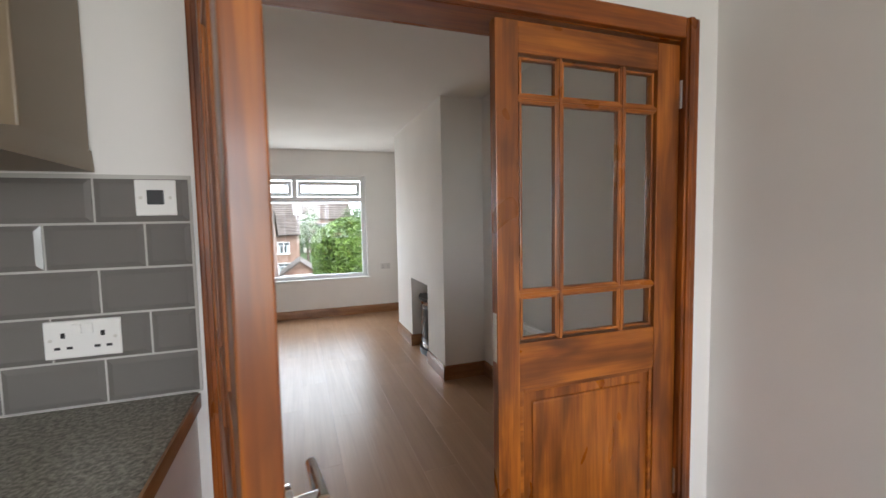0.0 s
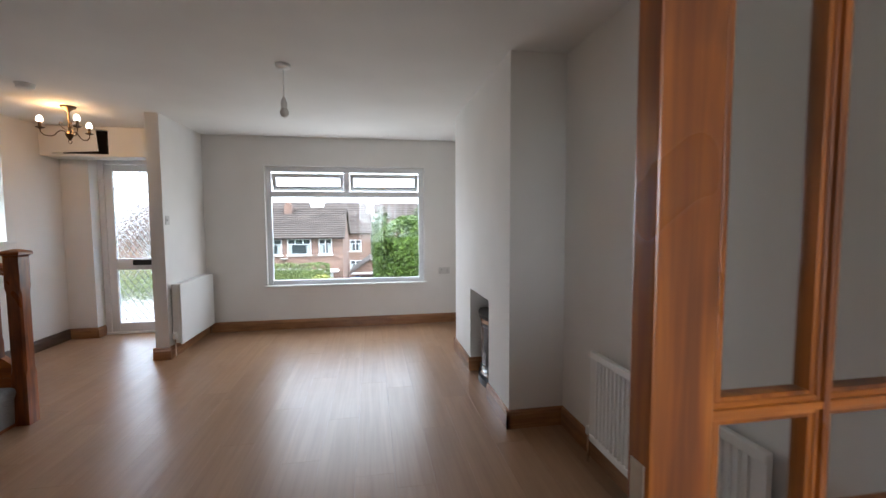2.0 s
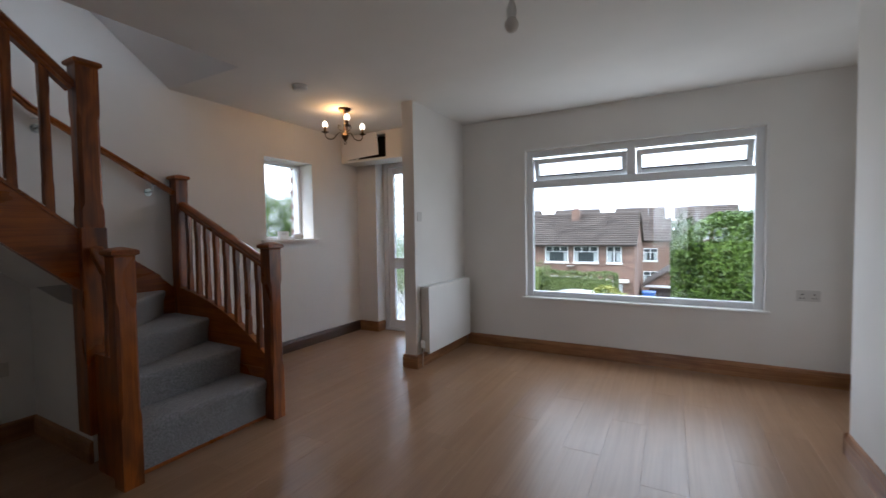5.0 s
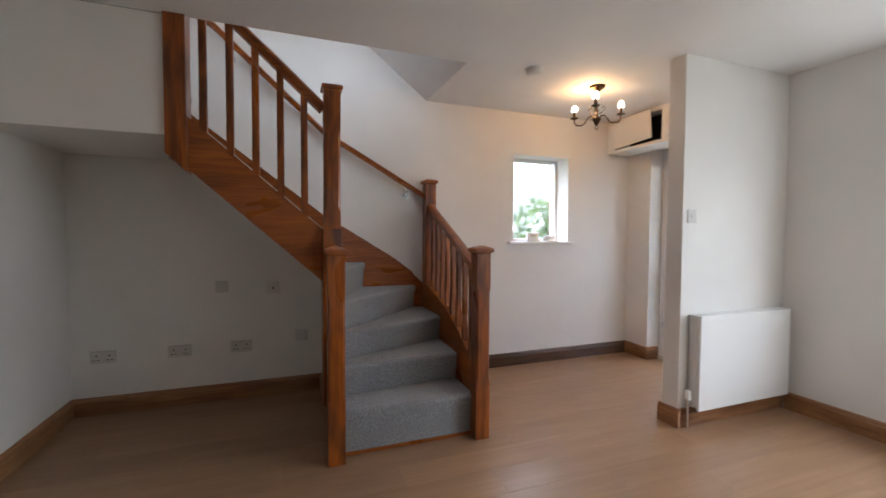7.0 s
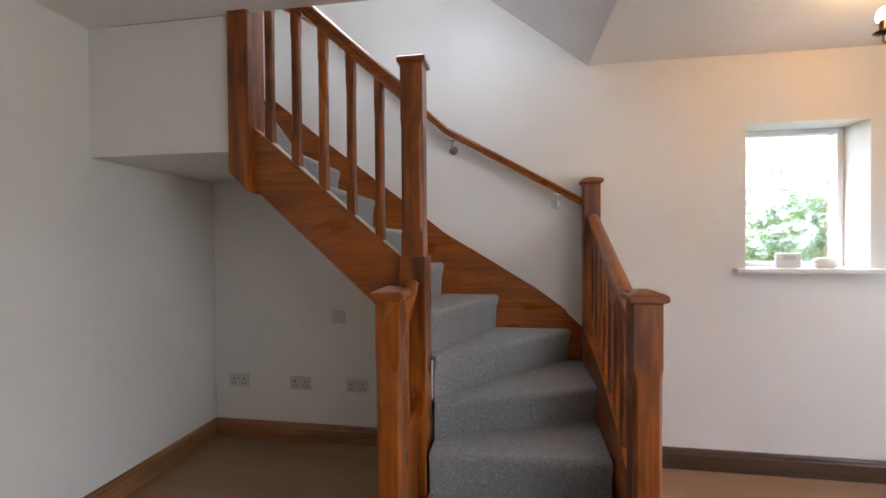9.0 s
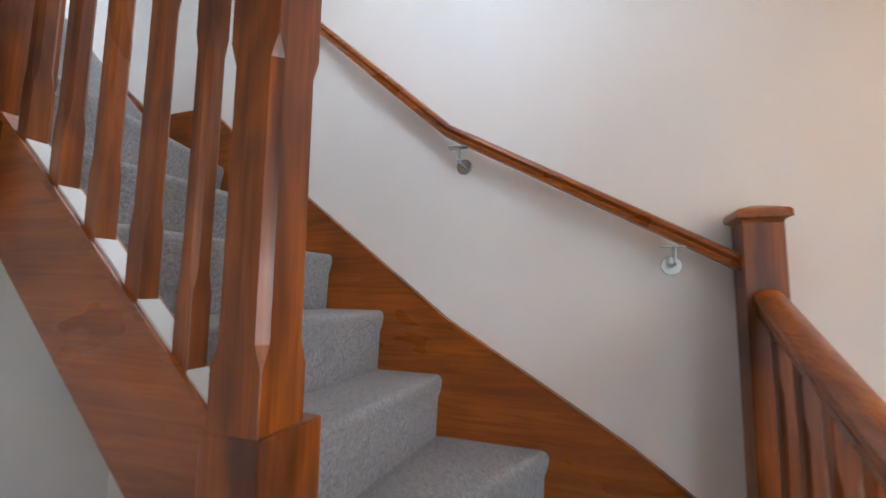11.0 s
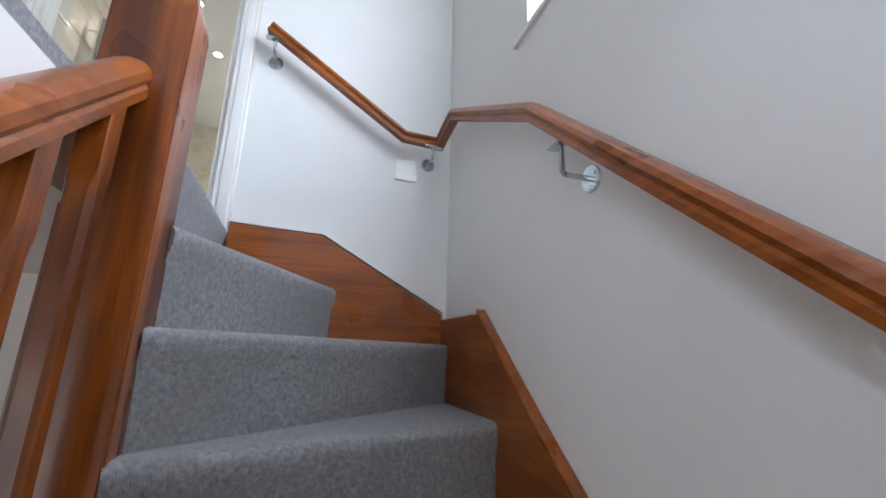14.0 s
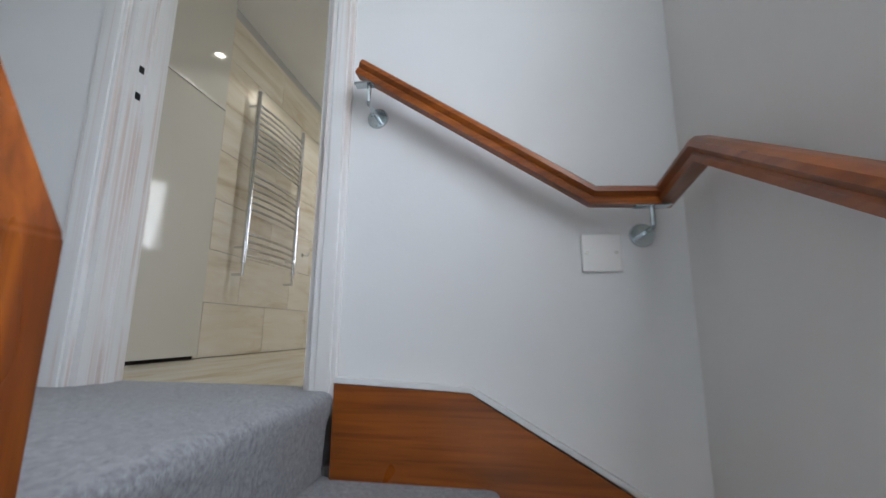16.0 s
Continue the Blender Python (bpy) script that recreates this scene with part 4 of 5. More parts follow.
def bracket(name_parent, at, rail_at, normal):
    a, r, n = Vector(at), Vector(rail_at), Vector(normal)
    b = cyl(a, a + n * 0.006, 0.028, 0.026, 24)
    for k in range(3):
        t = Vector((0, 0, 1)).cross(n)
        o = a + n * 0.006 + (t * math.cos(2.1 * k + 0.5) + Vector((0, 0, 1)) * math.sin(2.1 * k + 0.5)) * 0.018
        cyl(o, o + n * 0.003, 0.0045, seg=8, bm=b)
    pl = part("bracket", b, ZINC, name_parent, "round galvanised bracket")
    e = a + n * (r - a).dot(n)
    b = tube([a + n * 0.004, a + n * ((r - a).dot(n) - 0.006), e + Vector((0, 0, 0.006)), Vector((e.x, e.y, r.z - 0.028))], 0.0055, 8)
    part("arm", b, ZINC, pl, "", True)
    part("saddle", box(r.x - 0.013 - abs(n.y) * 0.022, r.y - 0.013 - abs(n.x) * 0.022, r.z - 0.031, r.x + 0.013 + abs(n.y) * 0.022, r.y + 0.013 + abs(n.x) * 0.022, r.z - 0.027), ZINC, pl)


bracket(hr, (XS, 4.164, 1.556), (HX, 4.164, 1.634), (1, 0, 0))
bracket(hr, (XS, 3.541, 1.905), (HX, 3.541, 1.982), (1, 0, 0))
bracket(hr, (XS, 2.849, 2.505), (HX, 2.849, 2.60), (1, 0, 0))
bracket(hr, (-2.955, YW, 2.925), (-2.955, HY, 3.0), (0, 1, 0))
bracket(hr, (-2.325, YW, 3.255), (-2.325, HY, 3.335), (0, 1, 0))


# ---- plates, switches and sockets ----
def plate(name, x, y, z, w, h, normal, label, category, material=GREYPLATE, rockers=0, holes=0, screws=True):
    """A wall plate, centre at x, y, z, facing along normal."""
    rot = {(1, 0): 90, (-1, 0): -90, (0, 1): 180, (0, -1): 0}[normal]
    m = pose(x, y, z, 0, 0, rot)
    ob = thing(name, (x, y, z), label, category)
    part("face", box(-w / 2, -0.009, -h / 2, w / 2, 0.0, h / 2, 0.003, None, m), material, ob)
    for k in range(rockers):
        u = (k - (rockers - 1) / 2) * 0.022
        part("rocker", box(u - 0.009, -0.014, (0.012 if holes else -0.014), u + 0.009, -0.008, (0.035 if holes else 0.014), 0.002, None, m), material, ob)
    for k in range(holes):
        u = (k - (holes - 1) / 2) * 0.075
        for x0, z0, x1, z1 in ((-0.004, 0.004, 0.004, 0.016), (-0.017, -0.022, -0.006, -0.016), (0.006, -0.022, 0.017, -0.016)):
            part("pin_hole", box(u + x0, -0.0102, z0, u + x1, -0.008, z1, 0, None, m), BLACK, ob)
    if screws:
        for u in (-1, 1):
            part("screw", cyl(m @ Vector((u * (w / 2 - 0.012), -0.009, 0)), m @ Vector((u * (w / 2 - 0.012), -0.0105, 0)), 0.004, seg=10), STEEL, ob)
    return ob


plate("blank_plate", XS, 2.765, 0.843, 0.086, 0.086, (1, 0), "off-white blank plate on the wall under the stairs", "wall plate")
aer = plate("aerial_socket", XS, 3.116, 0.822, 0.086, 0.086, (1, 0), "off-white aerial socket with a black outlet", "socket")
part("outlet", cyl((XS + 0.008, 3.116, 0.822), (XS + 0.02, 3.116, 0.822), 0.008, seg=12), BLACK, aer)
for y in (2.04, 2.491, 2.891):
    plate("double_socket", XS, y, 0.391, 0.146, 0.086, (1, 0), "off-white double socket low on the wall under the stairs", "socket", GREYPLATE, 2, 2)
plate("blank_plate", XS, 3.318, 0.441, 0.086, 0.086, (1, 0), "off-white blank plate low on the wall beside the stairs", "wall plate")
plate("double_socket", 1.357, YF, 0.69, 0.146, 0.086, (0, -1), "white double socket on the front wall beside the window", "socket", GREYPLATE, 2, 2)
plate("thermostat_dial", -1.56, 5.649, 1.363, 0.072, 0.086, (1, 0), "small white room control on the partition", "control", GREYPLATE, 1)
plate("blank_plate", -2.864, YW, 2.886, 0.088, 0.088, (0, 1), "white blank plate under the stair handrail", "wall plate", PLASTIC)
plate("cooker_switch", -0.19, 1.552, 1.428, 0.084, 0.084, (0, -1), "cream switch plate with a black centre on grey tiles", "switch", PLASTIC)
solid("switch_rocker", box(-0.207, 1.538, 1.412, -0.173, 1.545, 1.446, 0.002), BLACK, "black rocker of the tiled-wall switch", "switch")
plate("double_socket", -0.35, 1.552, 1.107, 0.146, 0.086, (0, -1), "cream double socket on grey tiles above the worktop", "socket", PLASTIC, 2, 2)


# ---- radiators ----
rad = thing("radiator", (-1.5, 6.08, 0.1), "white flat panel radiator on the partition wall", "radiator")
part("panel", box(-1.488, 5.642, 0.125, -1.466, 6.518, 0.715, 0.006), RADIATOR, rad)
part("back_panel", box(-1.55, 5.66, 0.14, -1.53, 6.50, 0.70, 0.005), RADIATOR, rad)
b = bmesh.new()
for k in range(30):
    y = 5.67 + k * 0.0283
    box(-1.53, y, 0.15, -1.488, y + 0.003, 0.69, 0, b)
part("fins", b, RADIATOR, rad)
part("top_grille", box(-1.552, 5.645, 0.715, -1.464, 6.515, 0.731, 0.004), RADIATOR, rad)
for y in (5.642, 6.5):
    part("side_panel", box(-1.548, y, 0.14, -1.49, y + 0.018, 0.715, 0.003), RADIATOR, rad)
for y in (5.61, 6.55):
    b = cyl((-1.52, y, 0.0), (-1.52, y, 0.20), 0.0075, seg=12)
    cyl((-1.52, y, 0.16), (-1.52, y + (0.04 if y < 6 else -0.04), 0.16), 0.01, seg=12, bm=b)
    part("pipe", b, CHROME, rad, "", True)
    part("valve", lathe([(0.017, 0.0), (0.02, 0.01), (0.02, 0.05), (0.014, 0.062)], (-1.52, y, 0.19)), PLASTIC, rad, "white valve head", True)

rad = thing("radiator", (1.58, 2.7, 0.1), "white fluted panel radiator on the party wall", "radiator")
sec, n = [], 28
Y0, Y1 = 2.18, 3.20
for k in range(n):
    y = Y0 + 0.03 + (Y1 - Y0 - 0.06) * k / n
    w = (Y1 - Y0 - 0.06) / n
    sec += [(1.568, y), (1.568, y + 0.3 * w), (1.576, y + 0.42 * w), (1.576, y + 0.88 * w)]
poly = [(1.568, Y0)] + sec + [(1.568, Y1), (1.588, Y1), (1.588, Y0)]
part("panel", prism(poly, "z", 0.175, 0.605), RADIATOR, rad)
part("top_rail", box(1.564, Y0, 0.60, 1.592, Y1, 0.64, 0.008), RADIATOR, rad)
part("bottom_rail", box(1.564, Y0, 0.14, 1.592, Y1, 0.178, 0.008), RADIATOR, rad)
for y in (Y0 + 0.15, Y1 - 0.15):
    part("wall_bracket", box(1.592, y, 0.2, XP - 0.001, y + 0.03, 0.55), RADIATOR, rad)
for y in (Y0 - 0.03, Y1 + 0.03):
    b = cyl((1.58, y, 0.0), (1.58, y, 0.17), 0.0075, seg=12)
    cyl((1.58, y, 0.165), (1.58, y + (0.04 if y < 2.5 else -0.04), 0.165), 0.01, seg=12, bm=b)
    part("pipe", b, CHROME, rad, "", True)
    part("valve", lathe([(0.014, 0.0), (0.016, 0.01), (0.016, 0.035), (0.01, 0.045)], (1.58, y, 0.16)), PLASTIC, rad, "", True)

# ---- stove in the hearth ----
st = thing("electric_stove", (1.42, 4.44, 0), "small black electric stove with chrome trim in the hearth", "stove")
def bow(y0, y1, x0, d, k=10):
    return [(x0 - d * math.sin(math.pi * i / k), y0 + (y1 - y0) * i / k) for i in range(k + 1)] + [(1.59, y1), (1.59, y0)]


part("body", prism(bow(4.21, 4.67, 1.37, 0.06), "z", 0.05, 0.55), BLACK, st)
part("plinth", prism(bow(4.19, 4.69, 1.35, 0.07), "z", 0.0, 0.055), BLACK, st)
part("lid", prism(bow(4.19, 4.69, 1.35, 0.07), "z", 0.55, 0.578), BLACK, st)
for z in (0.075, 0.51):
    part("chrome_band", prism([(x - 0.006, y) for x, y in bow(4.20, 4.68, 1.365, 0.062)[:11]] + [(x + 0.01, y) for x, y in bow(4.20, 4.68, 1.365, 0.062)[:11]][::-1], "z", z, z + 0.035), CHROME, st, "curved chrome band")
part("fire_window", prism([(x - 0.003, y) for x, y in bow(4.25, 4.63, 1.352, 0.048)[:11]] + [(x + 0.004, y) for x, y in bow(4.25, 4.63, 1.352, 0.048)[:11]][::-1], "z", 0.16, 0.47), DARKGLASS, st)
part("door_handle", cyl((1.30, 4.47, 0.28), (1.30, 4.47, 0.36), 0.006, seg=10), CHROME, st)

# ---- ceiling things ----
pend = thing("pendant_light", (-0.147, 4.13, H), "white ceiling rose with a bare bulb on a flex", "pendant light")
part("ceiling_rose", lathe([(0.03, -0.03), (0.045, -0.022), (0.05, 0.0)], (-0.147, 4.13, H)), PLASTIC, pend, "", True)
part("flex", cyl((-0.147, 4.13, 2.16), (-0.147, 4.13, 2.36), 0.003, seg=8), PLASTIC, pend)
part("lamp_holder", lathe([(0.02, 0.0), (0.021, 0.035), (0.013, 0.06), (0.006, 0.075)], (-0.147, 4.13, 2.095)), PLASTIC, pend, "", True)
part("bulb", lathe([(0.005, -0.06), (0.02, -0.052), (0.029, -0.035), (0.028, -0.02), (0.017, 0.0), (0.015, 0.004)], (-0.147, 4.13, 2.095)), GREYPLATE, pend, "unlit bulb", True)

sm = thing("smoke_alarm", (-2.118, 4.825, H), "white round smoke alarm on the ceiling", "smoke alarm")
part("body", lathe([(0.04, -0.04), (0.052, -0.034), (0.055, -0.014)], (-2.118, 4.825, H)), PLASTIC, sm, "", True)
part("base", lathe([(0.05, -0.014), (0.06, -0.01), (0.06, 0.0)], (-2.118, 4.825, H)), PLASTIC, sm, "", True)

CHX, CHY = -2.235, 5.46
ch = thing("chandelier", (CHX, CHY, H), "dark bronze three-arm chandelier with lit opal shades", "chandelier")
part("ceiling_plate", lathe([(0.018, -0.045), (0.03, -0.03), (0.055, -0.016), (0.06, 0.0)], (CHX, CHY, H)), BRONZE, ch, "", True)
part("stem", lathe([(0.006, -0.30), (0.01, -0.295), (0.024, -0.27), (0.034, -0.245), (0.014, -0.225), (0.009, -0.2), (0.014, -0.185), (0.008, -0.17), (0.007, -0.06), (0.014, -0.045)], (CHX, CHY, H)), BRONZE, ch, "", True)
ring = [(CHX + 0.014 * math.cos(a), CHY, H - 0.314 + 0.014 * math.sin(a)) for a in (2 * math.pi * k / 12 for k in range(13))]
part("finial_ring", tube(ring, 0.0028, 6), BRONZE, ch)
for k in range(3):
    a = radians(77 + 120 * k)
    u = Vector((math.cos(a), math.sin(a), 0))
    c = Vector((CHX, CHY, H))
    shape = [(0.012, -0.25), (0.035, -0.222), (0.06, -0.215), (0.085, -0.235), (0.105, -0.262), (0.13, -0.272), (0.175, -0.266), (0.198, -0.24), (0.2, -0.21)]
    arm = part("arm", tube([c + u * r + Vector((0, 0, z)) for r, z in shape], 0.0045, 8), BRONZE, ch, "", True)
    e = c + u * 0.2
    part("drip_pan", lathe([(0.006, -0.215), (0.03, -0.205), (0.033, -0.2), (0.008, -0.197)], e), BRONZE, arm, "", True)
    part("candle_tube", lathe([(0.011, -0.2), (0.012, -0.15)], e), BRONZE, arm, "", True)
    part("shade", lathe([(0.021, -0.152), (0.024, -0.14), (0.022, -0.12), (0.015, -0.105), (0.008, -0.1)], e), LAMPGLOW, arm, "lit opal glass shade", True)
    curl = [(0.02, -0.21), (0.05, -0.19), (0.07, -0.165), (0.062, -0.145), (0.048, -0.15), (0.05, -0.163)]
    part("scroll", tube([c + u * r + Vector((0, 0, z)) for r, z in curl], 0.003, 6), BRONZE, ch, "", True)
lamp = new("chandelier_lamp", bpy.data.lights.new("chandelier_lamp", "POINT"))
lamp.data.energy, lamp.data.color, lamp.data.shadow_soft_size = 1.15, (1.0, 0.5, 0.16), 0.05
lamp.location = (CHX - 0.05, CHY - 0.02, H - 0.085)

# ---- things on the hall sill ----
tm = thing("room_thermostat", (XS - 0.04, 5.44, 1.172), "white plastic programmer standing on the window sill", "thermostat")
part("case", box(XS - 0.055, 5.385, 1.172, XS - 0.026, 5.51, 1.255, 0.006, None), PLASTIC, tm)
part("display", box(XS - 0.028, 5.415, 1.215, XS - 0.0245, 5.48, 1.242), GREYPLATE, tm, "small grey display")
b = lathe([(0.03, 0.0), (0.045, 0.01), (0.047, 0.03), (0.035, 0.045), (0.012, 0.048)], (0, 0, 0))
bmesh.ops.transform(b, matrix=pose(XS - 0.03, 5.63, 1.173) @ Matrix.Diagonal((0.75, 1.5, 1.2, 1)), verts=b.verts)
solid("detector", b, PLASTIC, "rounded white plastic detector on the window sill", "detector", "", True)

# ---- kitchen side ----
wt = thing("worktop", (-1.5, 1.25, 0.9), "grey speckled laminate worktop with brown edging", "worktop")
part("slab", box(-2.9, 0.95, 0.905, -0.128, 1.556, 0.943, 0.003), WORKTOP, wt)
part("edging", box(-0.1275, 0.952, 0.906, -0.122, 1.545, 0.942), SKIRT_Y, wt, "brown wooden edging strip")
for k, x in enumerate((-0.135, -0.74)):
    un = thing("base_unit", (x - 0.3, 1.26, 0), "white kitchen base unit under the worktop", "kitchen unit", "kitchen base units")
    part("carcass", box(x - 0.6, 0.99, 0.1, x, 1.556, 0.903), GLOSS, un)
    part("unit_door", box(x - 0.597, 0.97, 0.12, x - 0.003, 0.988, 0.89, 0.003), GLOSS, un)
    part("plinth", box(x - 0.6, 1.03, 0.0, x, 1.05, 0.1), GLOSS, un)
    if k == 0:
        part("end_knob", cyl((x, 1.12, 0.80), (x + 0.025, 1.12, 0.80), 0.014, 0.018, 16), STEEL, un, "steel knob")
hood = thing("cooker_hood", (-0.5, 1.3, 1.5), "beige enamel chimney cooker hood above the tiles", "cooker hood")
part("flue", box(-0.62, 1.30, 1.525, -0.316, 1.556, H - 0.002, 0.004), HOODM, hood)
b = bmesh.new()
lo = [b.verts.new(v) for v in ((-0.66, 1.06, 1.487), (-0.31, 1.06, 1.487), (-0.31, 1.556, 1.487), (-0.66, 1.556, 1.487))]
md = [b.verts.new((v.co.x, v.co.y, 1.497)) for v in lo]
hi = [b.verts.new(v) for v in ((-0.622, 1.29, 1.535), (-0.313, 1.29, 1.535), (-0.313, 1.556, 1.535), (-0.622, 1.556, 1.535))]
for p, q in ((lo, md), (md, hi)):
    for i in range(4):
        b.faces.new((p[i], p[(i + 1) % 4], q[(i + 1) % 4], q[i]))
b.faces.new(lo[::-1]), b.faces.new(hi)
bmesh.ops.recalc_face_normals(b, faces=b.faces)
part("canopy", b, HOODM, hood)
splash = tagged(new("wall_tile_panel", mesh_of("wall_tile_panel", box(-2.3, 1.553, 0.945, -0.118, 1.559, 1.482), GROUT)), "grey bevelled brick tiles with pale grout", "", "", "structure")


def bevel_tile(w, h):
    b = bmesh.new()
    o = [b.verts.new(v) for v in ((0, 0, 0), (w, 0, 0), (w, 0, h), (0, 0, h))]
    e, d = 0.012, -0.007
    i_ = [b.verts.new(v) for v in ((e, d, e), (w - e, d, e), (w - e, d, h - e), (e, d, h - e))]
    r = [b.verts.new((v.co.x, -0.002, v.co.z)) for v in o]
    for p, q in ((o, r), (r, i_)):
        for k in range(4):
            b.faces.new((p[k], p[(k + 1) % 4], q[(k + 1) % 4], q[k]))
    b.faces.new(i_)
    bmesh.ops.recalc_face_normals(b, faces=b.faces)
    return mesh_of("wall_tile", b, TILE)


full, half = bevel_tile(0.188, 0.1), bevel_tile(0.092, 0.1)
for row in range(5):
    z = 0.95 + row * 0.1055
    x = -0.124
    first = True
    while x > -2.2:
        me = half if (row % 2 and first) else full
        w = 0.092 if me is half else 0.188
        x -= w
        t = new("wall_tile", me)
        t.parent, t.location = splash, (x, 1.5525, z)
        x -= 0.005
        first = False

# ---- bathroom seen from the stairs ----
tr = thing("towel_radiator", (-1.04, 0.3, 3.1), "chrome ladder towel radiator on a tiled wall", "towel radiator")
for y in (0.6, 0.0):
    part("upright", cyl((-1.06, y, 3.10), (-1.06, y, 4.25), 0.016, seg=14), CHROME, tr, "", True)
    b = cyl((-1.06, y, 3.02), (-1.06, y, 3.10), 0.009, seg=10)
    cyl((-1.06, y, 3.03), (-0.99, y, 3.03), 0.009, seg=10, bm=b)
    part("valve", b, CHROME, tr, "", True)
    for z in (3.2, 4.15):
        part("wall_stud", cyl((-1.06, y, z), (-0.986, y, z), 0.008, seg=10), CHROME, tr)
for z in [3.15 + 0.045 * k for k in range(4)] + [3.45 + 0.045 * k for k in range(6)] + [3.80 + 0.04 * k for k in range(10)]:
    part("rung", tube([(-1.06, 0.6, z), (-1.075, 0.45, z), (-1.08, 0.3, z), (-1.075, 0.15, z), (-1.06, 0.0, z)], 0.009, 8), CHROME, tr, "", True)
tc = thing("tall_cabinet", (-1.0, 1.3, UP), "tall glossy cream bathroom cabinet", "cabinet")
part("carcass", box(-1.01, 0.865, UP + 0.04, -0.99, 1.78, TOP - 0.002), LACQUER, tc)
part("cabinet_door", box(-1.032, 0.868, UP - 0.005, -1.012, 1.775, 3.965, 0.002), LACQUER, tc)
part("cabinet_door", box(-1.032, 0.868, 3.985, -1.012, 1.775, TOP - 0.01, 0.002), LACQUER, tc)
# plinth coloured near-black as the thin shadow below the doors
part("plinth", box(-1.005, 0.87, UP - 0.024, -0.99, 1.775, UP + 0.04), DARK_AND_SHADE, tc)
part("handle_strip", box(-1.036, 0.87, 3.966, -1.012, 1.77, 3.984), STEEL, tc)
for x, y in ((-1.5, 0.40), (-1.53, -0.19)):
    sp = thing("spotlight", (x, y, TOP), "lit recessed ceiling spotlight with chrome rim", "spotlight", "bathroom spotlights")
    part("rim", lathe([(0.036, -0.006), (0.045, -0.004), (0.045, 0.0)], (x, y, TOP)), CHROME, sp, "", True)
    part("lens", lathe([(0.03, -0.008), (0.034, -0.006)], (x, y, TOP)), SPOTGLOW, sp)
    sl = new("spotlight_lamp", bpy.data.lights.new("spotlight_lamp", "SPOT"))
    sl.data.energy, sl.data.spot_size, sl.data.shadow_soft_size, sl.data.color = 2.0, radians(110), 0.03, (1.0, 0.93, 0.82)
    sl.location = (x, y, TOP - 0.03)
hk = thing("robe_hook", (-0.99, -0.25, 3.3), "small chrome hook on the tiled wall", "hook")
part("base", cyl((-0.986, -0.25, 3.3), (-1.0, -0.25, 3.3), 0.018, seg=16), CHROME, hk)
part("peg", tube([(-1.0, -0.25, 3.3), (-1.04, -0.25, 3.29), (-1.05, -0.25, 3.32)], 0.006, 8), CHROME, hk)

bd = tagged(thing("door_3", (-1.85, YW, UP), "white painted bathroom doorway lining with bare patches", "door"), kind="structure")
for x0, x1 in ((-2.252, -2.185), (-1.515, -1.43)):
    b = box(x0, YW - 0.002, UP - 0.02, x1, YW + 0.016, 4.62, 0.004)
    box(x0 + 0.012, YW + 0.014, UP - 0.02, x1 - 0.018, YW + 0.022, 4.62, 0.003, b)
    part("architrave", b, WORNGLOSS, bd)
for x0, x1 in ((-2.188, -2.165), (-1.535, -1.512)):
    part("lining", box(x0, YW - 0.138, UP - 0.02, x1, YW - 0.003, 4.548), WORNGLOSS, bd)
part("stop", box(-1.548, YW - 0.10, UP - 0.02, -1.536, YW - 0.06, 4.54, 0.003), WORNGLOSS, bd)
for z in (3.40, 3.49):
    part("keep_hole", box(-1.5375, YW - 0.052, z, -1.5345, YW - 0.036, z + 0.022), BLACK, bd)
# ---- outside ----
GZ = -5.0
gb = bmesh.new()
xs = [-900, -120, -60, -30, -12, 0, 12, 30, 60, 120, 900]
RZ = -2.8
ys = [YF + 0.3, 9.0, 13.0, 16.2, 25.4, 31.0, 36.0, 45.0, 60.0, 120.0, 1200.0]
zs = [-0.6, -0.9, -1.6, RZ, RZ, -4.6, GZ, GZ, GZ + 0.6, GZ + 5.0, GZ + 5.0]
grid = [[gb.verts.new((x, y, z)) for x in xs] for y, z in zip(ys, zs)]
for p, q in zip(grid, grid[1:]):
    for i in range(len(xs) - 1):
        gb.faces.new((p[i], p[i + 1], q[i + 1], q[i]))
back = [gb.verts.new((x, -1200, -0.6)) for x in (-900, 900)]
gb.faces.new((back[0], back[1], grid[0][-1], *[grid[0][i] for i in range(len(xs) - 2, -1, -1)]))
bmesh.ops.recalc_face_normals(gb, faces=gb.faces)
setting("ground", gb, LAWN, "grass sloping down to the road")
setting("path", box(-4.6, YF + 0.32, -0.62, -1.2, 9.2, -0.12), PAVING, "pale concrete path at the front door")
setting("road", box(-120, 18.0, RZ - 0.2, 120, 23.7, RZ + 0.02), ASPHALT, "grey asphalt road below the house")
for y0 in (16.3, 23.7):
    setting("pavement", box(-120, y0, RZ - 0.2, 120, y0 + 1.7, RZ + 0.13), PAVING, "pale concrete pavement with a kerb")
setting("driveway", prism([(25.4, RZ - 0.3), (25.4, RZ + 0.08), (31.0, -4.54), (36.0, GZ + 0.05), (36.0, GZ - 0.3)], "x", -1.2, 2.6), PAVING, "pale concrete driveway")


